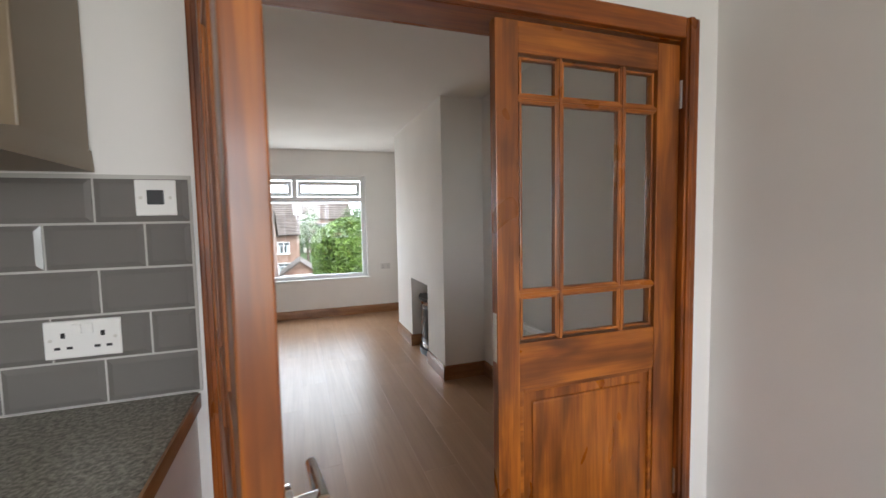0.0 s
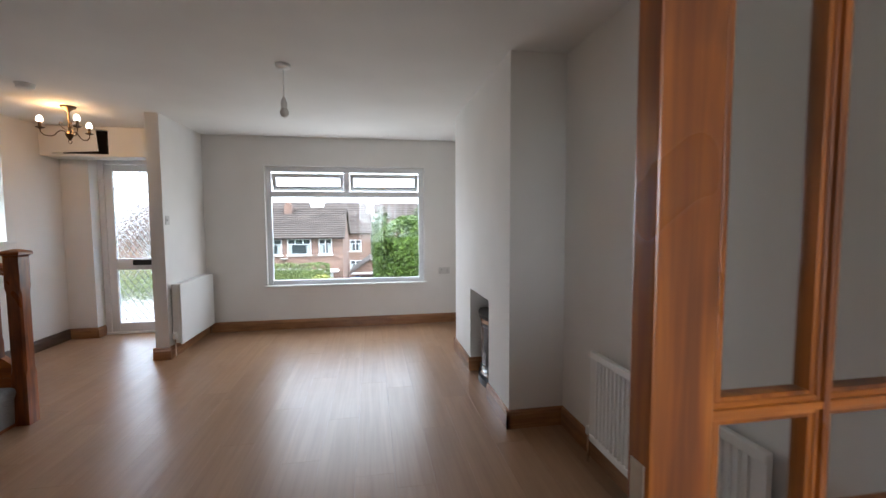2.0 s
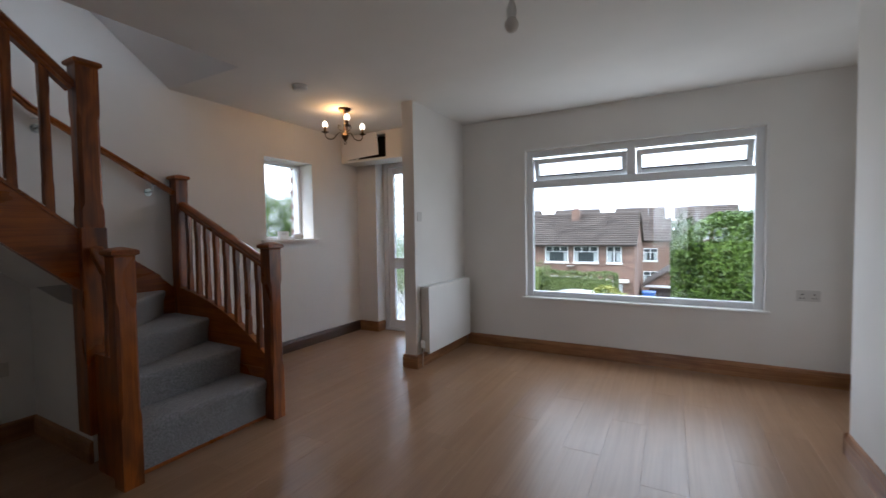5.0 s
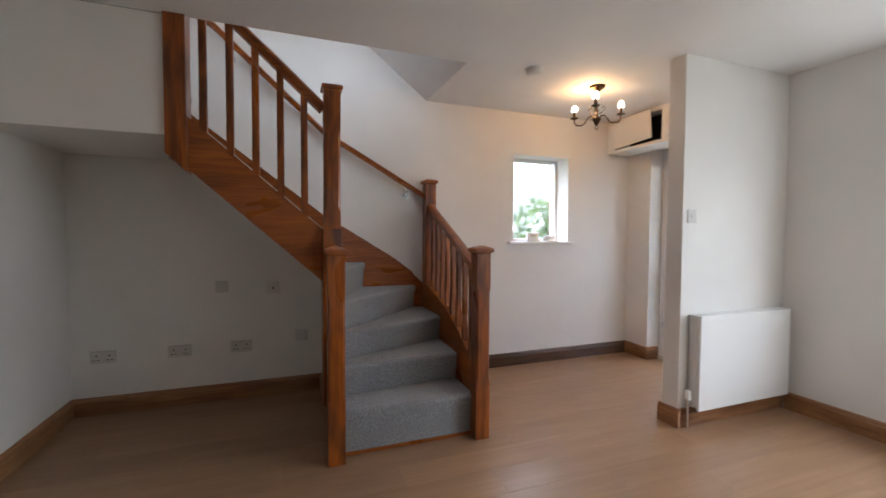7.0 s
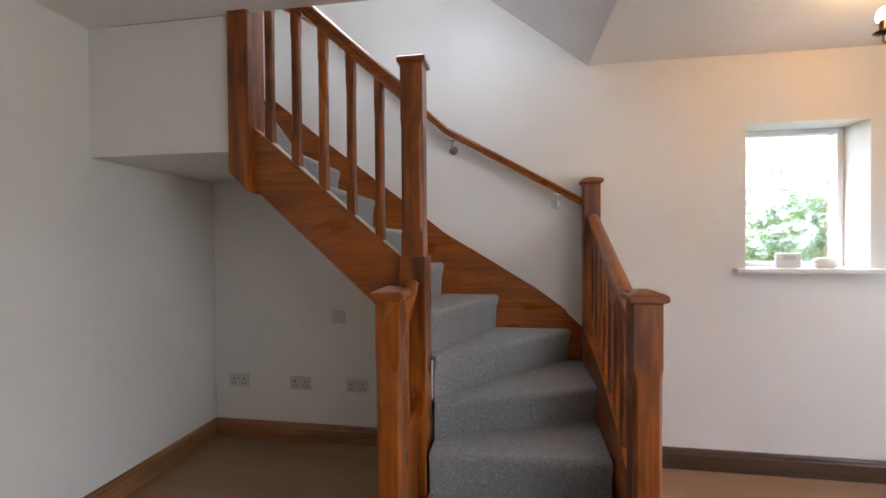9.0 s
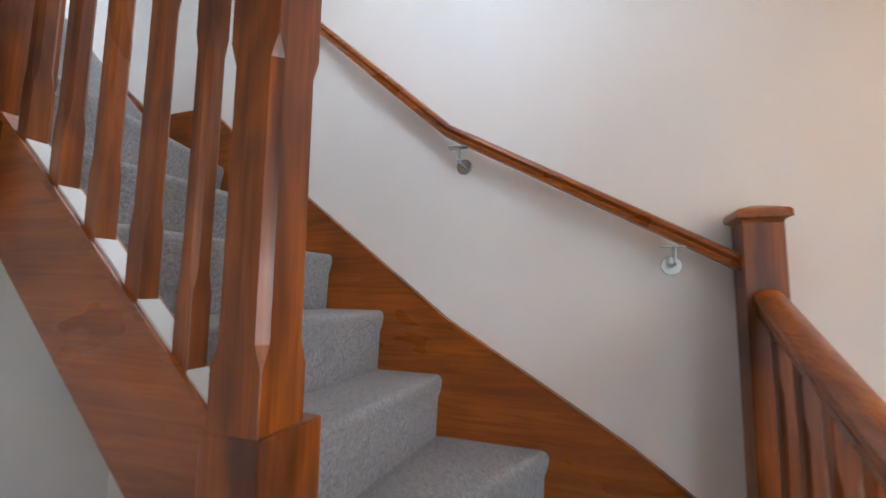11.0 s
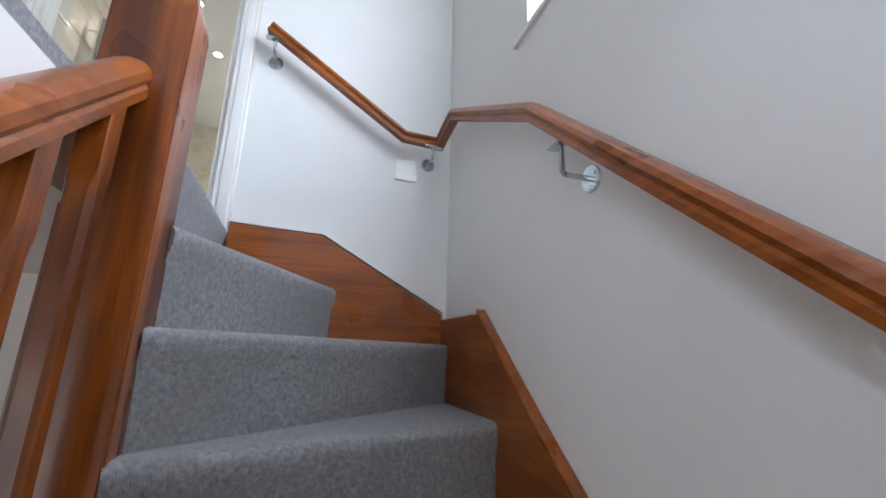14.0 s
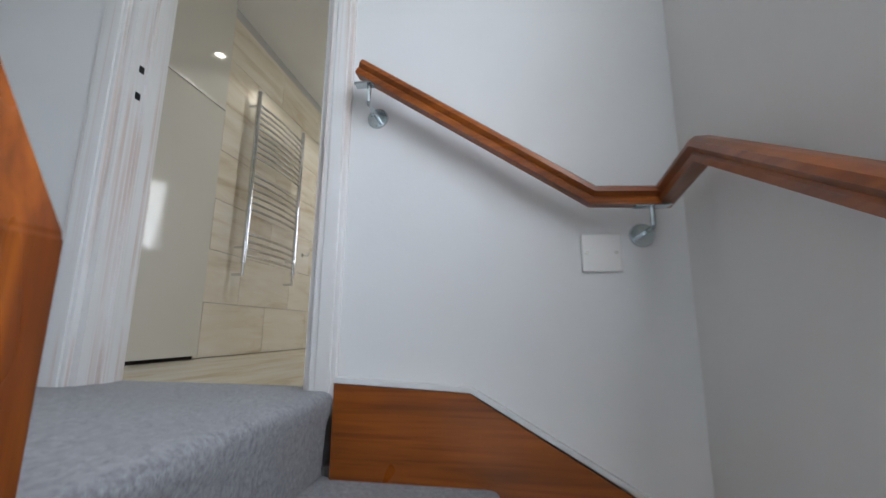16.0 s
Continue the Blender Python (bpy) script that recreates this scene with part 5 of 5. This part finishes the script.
def leaves(name, count, spots, size, material, label, seed, parent=None, category="hedge"):
    """Many small bent leaves; spots(rng) gives a place and an outward direction."""
    rng = random.Random(seed)
    vs, fs = [], []
    for _ in range(count):
        c, out = spots(rng)
        d = (Vector(out) + Vector((rng.uniform(-1, 1), rng.uniform(-1, 1), rng.uniform(-0.6, 0.9))) * 0.9).normalized()
        s = d.cross(Vector((rng.uniform(-1, 1), rng.uniform(-1, 1), rng.uniform(-1, 1)))).normalized()
        t = s.cross(d).normalized()
        L, w = size * rng.uniform(0.7, 1.3), size * rng.uniform(0.22, 0.34)
        c, k = Vector(c), len(vs)
        vs += [c - t * L / 2, c + s * w + d * w * 0.5, c + t * L / 2 - d * 0.1 * L, c - s * w + d * w * 0.5]
        fs += [(k, k + 1, k + 2), (k, k + 2, k + 3)]
    me = bpy.data.meshes.new(name)
    me.from_pydata(vs, [], fs)
    me.materials.append(material)
    ob = new(name, me)
    if parent:
        ob.parent = parent
        ob.location = -spot_of(parent)
        return tagged(ob, "", "", "", "stuff")
    return tagged(ob, label, category, "", "stuff")


def clipped_hedge(name, x0, x1, y0, y1, z0, z1, size, count, material, label, seed, rounding=0.35):
    hedge = thing(name, ((x0 + x1) / 2, (y0 + y1) / 2, z0), label, "hedge")
    b = box(x0 + 0.28, y0 + 0.28, z0, x1 - 0.28, y1 - 0.28, z1 - 0.3)
    bmesh.ops.subdivide_edges(b, edges=b.edges, cuts=5, use_grid_fill=True)
    for v in b.verts:
        near = min(v.co.x - x0, x1 - v.co.x, y1 - v.co.y, v.co.y - y0) - 0.2
        v.co.z -= max(0.0, rounding - near) ** 2 * 0.9 * (v.co.z - z0) / (z1 - z0)
        v.co += Vector((noise.noise(v.co * 1.7), noise.noise(v.co * 1.7 + Vector((9, 0, 0))), noise.noise(v.co * 1.7 + Vector((0, 9, 0))))) * 0.12
    part("inner_branches", b, material, hedge)

    def spots(r):
        side = r.choice("tfflr" if y1 - y0 < x1 - x0 else "tflrlr")
        x, y, z = r.uniform(x0, x1), r.uniform(y0, y1), r.uniform(z0, z1)
        out = {"t": (0, 0, 1), "f": (0, -1, 0.2), "l": (-1, 0, 0.2), "r": (1, 0, 0.2)}[side]
        if side == "t":
            z = z1
        elif side == "f":
            y = y0
        else:
            x = x0 if side == "l" else x1
        near = min(x - x0, x1 - x, y1 - y, y - y0) if side == "t" else z1 - z
        drop = max(0.0, rounding - near) ** 2 * 0.9
        lump = noise.noise(Vector((x, y, z)) * 1.3) * 0.11 - r.random() ** 2 * 0.12
        p = Vector((x, y, z)) + Vector(out) * (lump - drop * 0.5)
        p.z -= drop
        return p, out

    leaves("foliage", count, spots, size, material, "", seed, hedge)
    return hedge


clipped_hedge("laurel_hedge", 0.5, 4.2, 8.6, 11.8, -1.3, 1.38, 0.085, 56000, LAUREL, "tall dense green laurel hedge with glossy leaves", 3, 0.6)
clipped_hedge("garden_hedge", -30.0, -2.2, 27.0, 28.0, -3.95, -1.2, 0.16, 22000, PRIVET, "long clipped green garden hedge along the pavement", 5, 0.3)
clipped_hedge("garden_hedge", -11.5, -6.1, 26.2, 28.4, -4.0, -0.6, 0.14, 2500, PRIVET, "rounded taller green hedge beside the path", 6, 0.6)
clipped_hedge("golden_shrub", -1.85, -0.4, 14.4, 15.9, -2.5, -0.4, 0.13, 2600, YELLOWLEAF, "low yellow-green shrub by the road", 8, 0.7)


def bush(name, c, r, count, size, material, label, seed):
    t = thing(name, c, label, "bush")
    b = bmesh.new()
    for k in range(5):
        a = 1.3 * k
        cyl(c, (c[0] + math.cos(a) * r * 0.5, c[1] + math.sin(a) * r * 0.5, c[2] + r * 1.2), 0.03, 0.01, 6, b)
    part("stems", b, BARK, t)

    def spots(q):
        d = Vector((q.gauss(0, 1), q.gauss(0, 1), q.gauss(0, 1))).normalized()
        lump = 0.75 + 0.35 * noise.noise(d * 2.2 + Vector(c)) + 0.15 * q.random()
        return Vector(c) + Vector((0, 0, r)) + d * r * lump, d

    leaves("foliage", count, spots, size, material, "", seed, t)


bush("garden_bush", (-4.9, 6.15, -0.6), 1.38, 6500, 0.1, LAUREL, "green garden bush beyond the side window", 11)
bush("garden_bush", (-5.6, 7.6, -0.6), 1.15, 2000, 0.1, FARLEAF, "green garden bush beyond the side window", 12)


def far_tree(x, y, z, h, seed):
    t = thing("tree", (x, y, z), "leafy green tree between distant houses", "tree", "distant trees")
    b = cyl((x, y, z), (x, y, z + h * 0.55), 0.22, 0.1, 8)
    for k in range(6):
        a = 1.05 * k + seed
        cyl((x, y, z + h * (0.3 + 0.04 * k)), (x + math.cos(a) * h * 0.25, y + math.sin(a) * h * 0.25, z + h * (0.6 + 0.04 * k)), 0.08, 0.02, 6, b)
    part("trunk", b, BARK, t)

    def spots(q):
        d = Vector((q.gauss(0, 1), q.gauss(0, 1), q.gauss(0, 1))).normalized()
        lump = 0.6 + 0.6 * noise.noise(d * 2.0 + Vector((seed, x, 0))) + 0.35 * q.random()
        return Vector((x, y, z + h * 0.68)) + Vector((d.x * 0.32, d.y * 0.32, d.z * 0.34)) * h * lump, d

    leaves("crown", 1500, spots, 0.4, FARLEAF, "", seed, t)


for k, (x, y, h) in enumerate(((1.4, 60, 6.8), (9.5, 70, 7.5), (3.5, 80, 7), (-3, 85, 7), (16, 75, 8))):
    far_tree(x, y, GZ + 0.6 + (y - 60) * 0.07, h, 20 + k)


def house_window(parent, x0, x1, z0, z1, y, lights):
    w = part("window", box(x0, y - 0.02, z0, x1, y + 0.1, z1), DARKGLASS, parent)
    b = bmesh.new()
    for s in ((x0, x0 + 0.055, z0, z1), (x1 - 0.055, x1, z0, z1)):
        box(s[0], y - 0.06, s[2], s[1], y - 0.015, s[3], 0, b)
    for s in ((z0, z0 + 0.055), (z1 - 0.055, z1), (z1 - 0.40, z1 - 0.355)):
        box(x0 + 0.055, y - 0.06, s[0], x1 - 0.055, y - 0.015, s[1], 0, b)
    for k in range(1, lights):
        x = x0 + (x1 - x0) * k / lights
        box(x - 0.035, y - 0.058, z1 - 0.36 if lights > 2 else z0 + 0.07, x + 0.035, y - 0.017, z1 - 0.07, 0, b)
    part("window_frame", b, UPVC, w)
    part("window_sill", box(x0 - 0.08, y - 0.12, z0 - 0.1, x1 + 0.08, y + 0.02, z0 - 0.003), RENDER, w)
    b = box(x0 + 0.08, y - 0.024, z0 + 0.08, x0 + 0.3, y - 0.02, z1 - 0.43)
    box(x1 - 0.3, y - 0.024, z0 + 0.08, x1 - 0.08, y - 0.02, z1 - 0.43, 0, b)
    part("curtain", b, CURTAIN, w)


def roof_slopes(parent, x0, x1, y0, y1, ze, zr, courses, label=""):
    """Two pitched slopes of overlapping tile courses, eaves at ze and ridge at zr."""
    ym = (y0 + y1) / 2
    for side, (ya, yb) in enumerate(((y0, ym), (y1, ym))):
        b = bmesh.new()
        for k in range(courses):
            u0, u1 = k / courses, (k + 1) / courses
            a, c = Vector((0, ya + (yb - ya) * u0, ze + (zr - ze) * u0)), Vector((0, ya + (yb - ya) * u1, ze + (zr - ze) * u1))
            prism([(a.y, a.z), (a.y, a.z + 0.12), (c.y, c.z + 0.03), (c.y, c.z)], "x", x0, x1, b)
        part("roof", b, ROOFTILE, parent, label)
    part("ridge", cyl((x0, ym, zr + 0.02), (x1, ym, zr + 0.02), 0.12, seg=8), ROOFTILE, parent)


def brick_house(x0, x1, y0, y1, z, eave, ridge, windows, label, chimneys=(), body=BRICK, courses=15, gable=True):
    h = thing("house", ((x0 + x1) / 2, (y0 + y1) / 2, z), label, "house", "houses across the road")
    b = box(x0, y0, z, x1, y1, z + eave)
    if gable:
        for x in (x0, x1 - 0.25):
            prism([(y0, z + eave), (y1, z + eave), ((y0 + y1) / 2, z + ridge - 0.1)], "x", x, x + 0.25, b)
    part("wall", b, body, h)
    roof_slopes(h, x0 - 0.15, x1 + 0.15, y0 - 0.35, y1 + 0.35, z + eave - 0.12, z + ridge, courses)
    part("gutter", box(x0 - 0.15, y0 - 0.45, z + eave - 0.14, x1 + 0.15, y0 - 0.33, z + eave - 0.05), DARK_AND_SHADE, h)
    for wx0, wx1, wz0, wz1, n in windows:
        house_window(h, wx0, wx1, z + wz0, z + wz1, y0, n)
    for cx in chimneys:
        ym = (y0 + y1) / 2
        c = part("chimney", box(cx - 0.28, ym - 0.9, z + ridge - 0.9, cx + 0.28, ym - 0.2, z + ridge + 0.28), BRICK, h)
        part("chimney_base", box(cx - 0.33, ym - 0.95, z + ridge - 1.0, cx + 0.33, ym - 0.15, z + ridge - 0.45), RENDER, c)
        for d in (-0.12, 0.12):
            part("chimney_pot", cyl((cx + d, ym - 0.55, z + ridge + 0.28), (cx + d, ym - 0.55, z + ridge + 0.5), 0.12, 0.1, 10), BRICK, c)
    return h


main = brick_house(-16.6, -1.6, 31.5, 39.0, GZ + 0.17, 5.13, 7.2, [
    (-3.25, -2.36, 3.9, 5.0, 2), (-5.36, -3.78, 3.9, 5.0, 3), (-7.3, -5.73, 3.9, 5.0, 3), (-9.2, -8.1, 3.9, 5.0, 2), (-11.5, -9.9, 3.9, 5.0, 3), (-14.2, -12.6, 3.9, 5.0, 3),
    (-7.2, -5.6, 1.9, 2.95, 3), (-5.36, -3.78, 1.9, 2.95, 3), (-11.5, -9.9, 1.9, 2.95, 3)], "pair of red brick houses with brown tiled roof", (-5.8,))
dr = part("porch", box(-3.5, 30.9, GZ + 2.85, -1.9, 31.48, GZ + 3.03), RENDER, main)
part("front_door", box(-3.2, 31.44, GZ + 0.3, -2.3, 31.49, GZ + 2.7), UPVC, main)
part("door_glass", box(-3.0, 31.42, GZ + 1.5, -2.5, 31.445, GZ + 2.5), DARKGLASS, main)
dish = part("satellite_dish", lathe([(0.02, 0.0), (0.16, 0.03), (0.27, 0.09), (0.28, 0.1), (0.15, 0.05), (0.03, 0.03)], (-5.55, 31.2, GZ + 3.75)), GREYPLATE, main, "grey satellite dish", True)
part("dish_arm", cyl((-5.55, 31.2, GZ + 3.76), (-5.55, 31.5, GZ + 3.6), 0.03, seg=8), ZINC, dish)
part("meter_box", box(-7.9, 31.38, GZ + 2.2, -7.5, 31.5, GZ + 2.8), RENDER, main)

ga = thing("garage", (0.3, 37, GZ), "brick garage with pitched roof and dark door", "garage")
b = box(-1.2, 36.0, GZ, 1.7, 41, GZ + 2.1)
prism([(-1.2, GZ + 2.1), (1.7, GZ + 2.1), (0.25, GZ + 3.15)], "y", 36.0, 41, b)
part("wall", b, BRICK, ga)
part("garage_door", box(-0.95, 35.93, GZ, 1.45, 35.99, GZ + 1.95), DARK_AND_SHADE, ga)
part("fascia", box(-1.3, 35.9, GZ + 2.05, 1.8, 35.98, GZ + 2.2), UPVC, ga)
for xa, xb in ((-1.45, 0.25), (1.95, 0.25)):
    part("roof", prism([(xa, GZ + 1.98), (xa, GZ + 2.08), (xb, GZ + 3.3), (xb, GZ + 3.2)], "y", 35.7, 41.2), ROOFTILE, ga)

brick_house(-2.7, 0.3, 47, 55, GZ + 0.3, 4.9, 6.9, [(-1.9, -0.7, 2.9, 4.1, 2), (-1.9, -0.7, 0.6, 1.9, 2)], "brick house with brown roof beyond the garage", (), BRICK, 14)
brick_house(1.0, 7.6, 72, 80, GZ + 1.5, 6.4, 7.9, [(2.0, 3.4, 4.4, 5.6, 2), (5.0, 6.4, 4.4, 5.6, 2)], "distant pale rendered house with brown roof", (), RENDER, 10)
brick_house(16.5, 27.0, 84, 92, GZ + 2.0, 5.2, 7.2, [(18, 20, 3.0, 4.4, 2)], "distant brick house with grey roof", (), BRICK, 10)
for k in range(5):
    brick_house(-34 + k * 9.0, -27.5 + k * 9.0, 66 + k, 73 + k, GZ + 1.8, 5.2, 7.6, [(-33 + k * 9.0, -31 + k * 9.0, 3.0, 4.4, 2), (-30.5 + k * 9.0, -28.5 + k * 9.0, 3.0, 4.4, 2)],
                "distant house with brown tiled roof", (), RENDER if k == 1 else BRICK, 8)

# ---- parked car and wheelie bin ----
car = thing("car", (-3.3, 20.0, RZ + 0.02), "white parked hatchback car on the road", "car")
cx, cy, cz = -3.3, 20.0, RZ + 0.02
side = [(-2.0, 0.30), (-2.05, 0.62), (-1.95, 0.86), (-1.2, 0.98), (-0.55, 1.42), (0.1, 1.5), (1.0, 1.46), (1.7, 1.1), (2.0, 0.95), (2.03, 0.45), (1.95, 0.30)]
b = prism([(cx + u, cz + v) for u, v in side], "y", cy - 0.85, cy + 0.85)
bmesh.ops.bevel(b, geom=[e for e in b.edges if len({round(v.co.y, 2) for v in e.verts}) == 1], offset=0.08, segments=2, affect="EDGES")
part("body", b, CARPAINT, car, "", True)
for s in (-1, 1):
    y = cy + s * 0.853
    part("side_window", prism([(cx + u, cz + v) for u, v in ((-0.95, 1.0), (-0.45, 1.36), (0.1, 1.42), (0.95, 1.38), (1.35, 1.05))], "y", y - 0.012, y + 0.012), DARKGLASS, car)
    for u in (-1.3, 1.28):
        w = part("wheel", cyl((cx + u, cy + s * 0.70, cz + 0.3), (cx + u, cy + s * 0.87, cz + 0.3), 0.31, seg=22), BLACK, car)
        part("rim", cyl((cx + u, cy + s * 0.865, cz + 0.3), (cx + u, cy + s * 0.885, cz + 0.3), 0.2, seg=18), STEEL, w)
for x0, z0, x1, z1, nm in ((-1.18, 1.0, -0.58, 1.41, "windscreen"), (1.05, 1.44, 1.68, 1.12, "rear_window")):
    b = bmesh.new()
    o = 0.02
    vs = [b.verts.new((cx + x, cy + y, cz + z + o)) for x, y, z in ((x0, -0.68, z0), (x0, 0.68, z0), (x1, 0.6, z1), (x1, -0.6, z1))]
    b.faces.new(vs)
    bmesh.ops.solidify(b, geom=b.faces[:], thickness=0.01)
    part(nm, b, DARKGLASS, car)
WX, WY, WZ = -0.58, 27.0, -3.16
bn = thing("wheelie_bin", (WX, WY, WZ), "blue plastic wheelie bin beside the driveway", "bin")
b = bmesh.new()
lo = [b.verts.new((WX + x * 0.22, WY + y * 0.26, WZ + 0.04)) for x, y in ((1, 1), (-1, 1), (-1, -1), (1, -1))]
hi = [b.verts.new((WX + x * 0.29, WY + y * 0.35, WZ + 1.01)) for x, y in ((1, 1), (-1, 1), (-1, -1), (1, -1))]
for i in range(4):
    b.faces.new((lo[i], lo[(i + 1) % 4], hi[(i + 1) % 4], hi[i]))
b.faces.new(lo[::-1]), b.faces.new(hi)
part("body", b, BLUEBIN, bn)
part("lid", box(WX - 0.32, WY - 0.4, WZ + 1.01, WX + 0.32, WY + 0.4, WZ + 1.08, 0.02), BLUEBIN, bn)
for s in (-1, 1):
    part("wheel", cyl((WX + s * 0.24, WY + 0.3, WZ + 0.1), (WX + s * 0.3, WY + 0.3, WZ + 0.1), 0.1, seg=14), BLACK, bn)

# ---- bricks of the outer reveal beside the hall window ----
reveal = tagged(new("wall_brick_reveal", mesh_of("wall_brick_reveal", box(XS - 0.42, 5.90, 0.9, XS - 0.302, 6.4, 2.3), GROUT)), "red brick outer corner beside the window", "", "", "structure")
brick_me = mesh_of("brick", box(0, 0, 0, 0.105, 0.2, 0.065, 0.004), BRICK)
for r in range(18):
    for k in range(2):
        o = new("brick", brick_me)
        o.parent, o.location = reveal, (XS - 0.428, 5.892 + k * 0.21 + (0.05 if r % 2 else 0.0), 0.92 + r * 0.075)
# ---- floor planks ----
PW, PL, GAP = 0.205, 1.285, 0.0005
rng = random.Random(4)
plank_meshes = {}


def plank_mesh(w, l):
    key = (round(w, 3), round(l, 3))
    if key not in plank_meshes:
        b = bmesh.new()
        c = 0.0008
        lo = [b.verts.new(v) for v in ((0, 0, -0.008), (w, 0, -0.008), (w, l, -0.008), (0, l, -0.008))]
        md = [b.verts.new((v.co.x, v.co.y, -c * 0.6)) for v in lo]
        hi = [b.verts.new(v) for v in ((c, c, 0), (w - c, c, 0), (w - c, l - c, 0), (c, l - c, 0))]
        for p, q in ((lo, md), (md, hi)):
            for i in range(4):
                b.faces.new((p[i], p[(i + 1) % 4], q[(i + 1) % 4], q[i]))
        b.faces.new(hi)
        bmesh.ops.recalc_face_normals(b, faces=b.faces)
        plank_meshes[key] = mesh_of("plank", b, LAMINATE)
    return plank_meshes[key]


def row_of_planks(x, w, start, end, shift):
    y = start
    cut = PL * shift
    while y < end - 0.01:
        l = min(cut, end - y)
        cut = PL
        if l > 0.02:
            o = new("plank", plank_mesh(w - GAP, l - GAP))
            o.parent, o.location = floor, (x, y, 0)
        y += l


x, k = -0.1 - PW * 15, 0
while x < XP:
    x0, x1 = max(x, XS), min(x + PW, XP)
    if x1 - x0 > 0.02:
        row_of_planks(x0, x1 - x0, 1.45, YF + 0.13 if x0 < -1.7 else YF, (0.35, 0.8, 0.15, 0.6, 0.98, 0.45)[k % 6])
    x += PW
    k += 1

# ---- travertine tiles of the bathroom wall ----
bath_wall = bpy.data.objects["wall_bath_tiled"]
bt = bmesh.new()
box(0, 0, 0, 0.008, 0.597, 0.297, 0.0015, bt)
tile_me = mesh_of("tile", bt, BATHTILE)
for r in range(8):
    for c in range(5):
        y, z = -1.58 + c * 0.6 + (0.3 if r % 2 else 0.0), UP - 0.02 + r * 0.3
        if y < 0.86 and z < TOP - 0.3 + 0.06:
            o = new("tile", tile_me)
            o.parent, o.location = bath_wall, (-0.993, y, z)
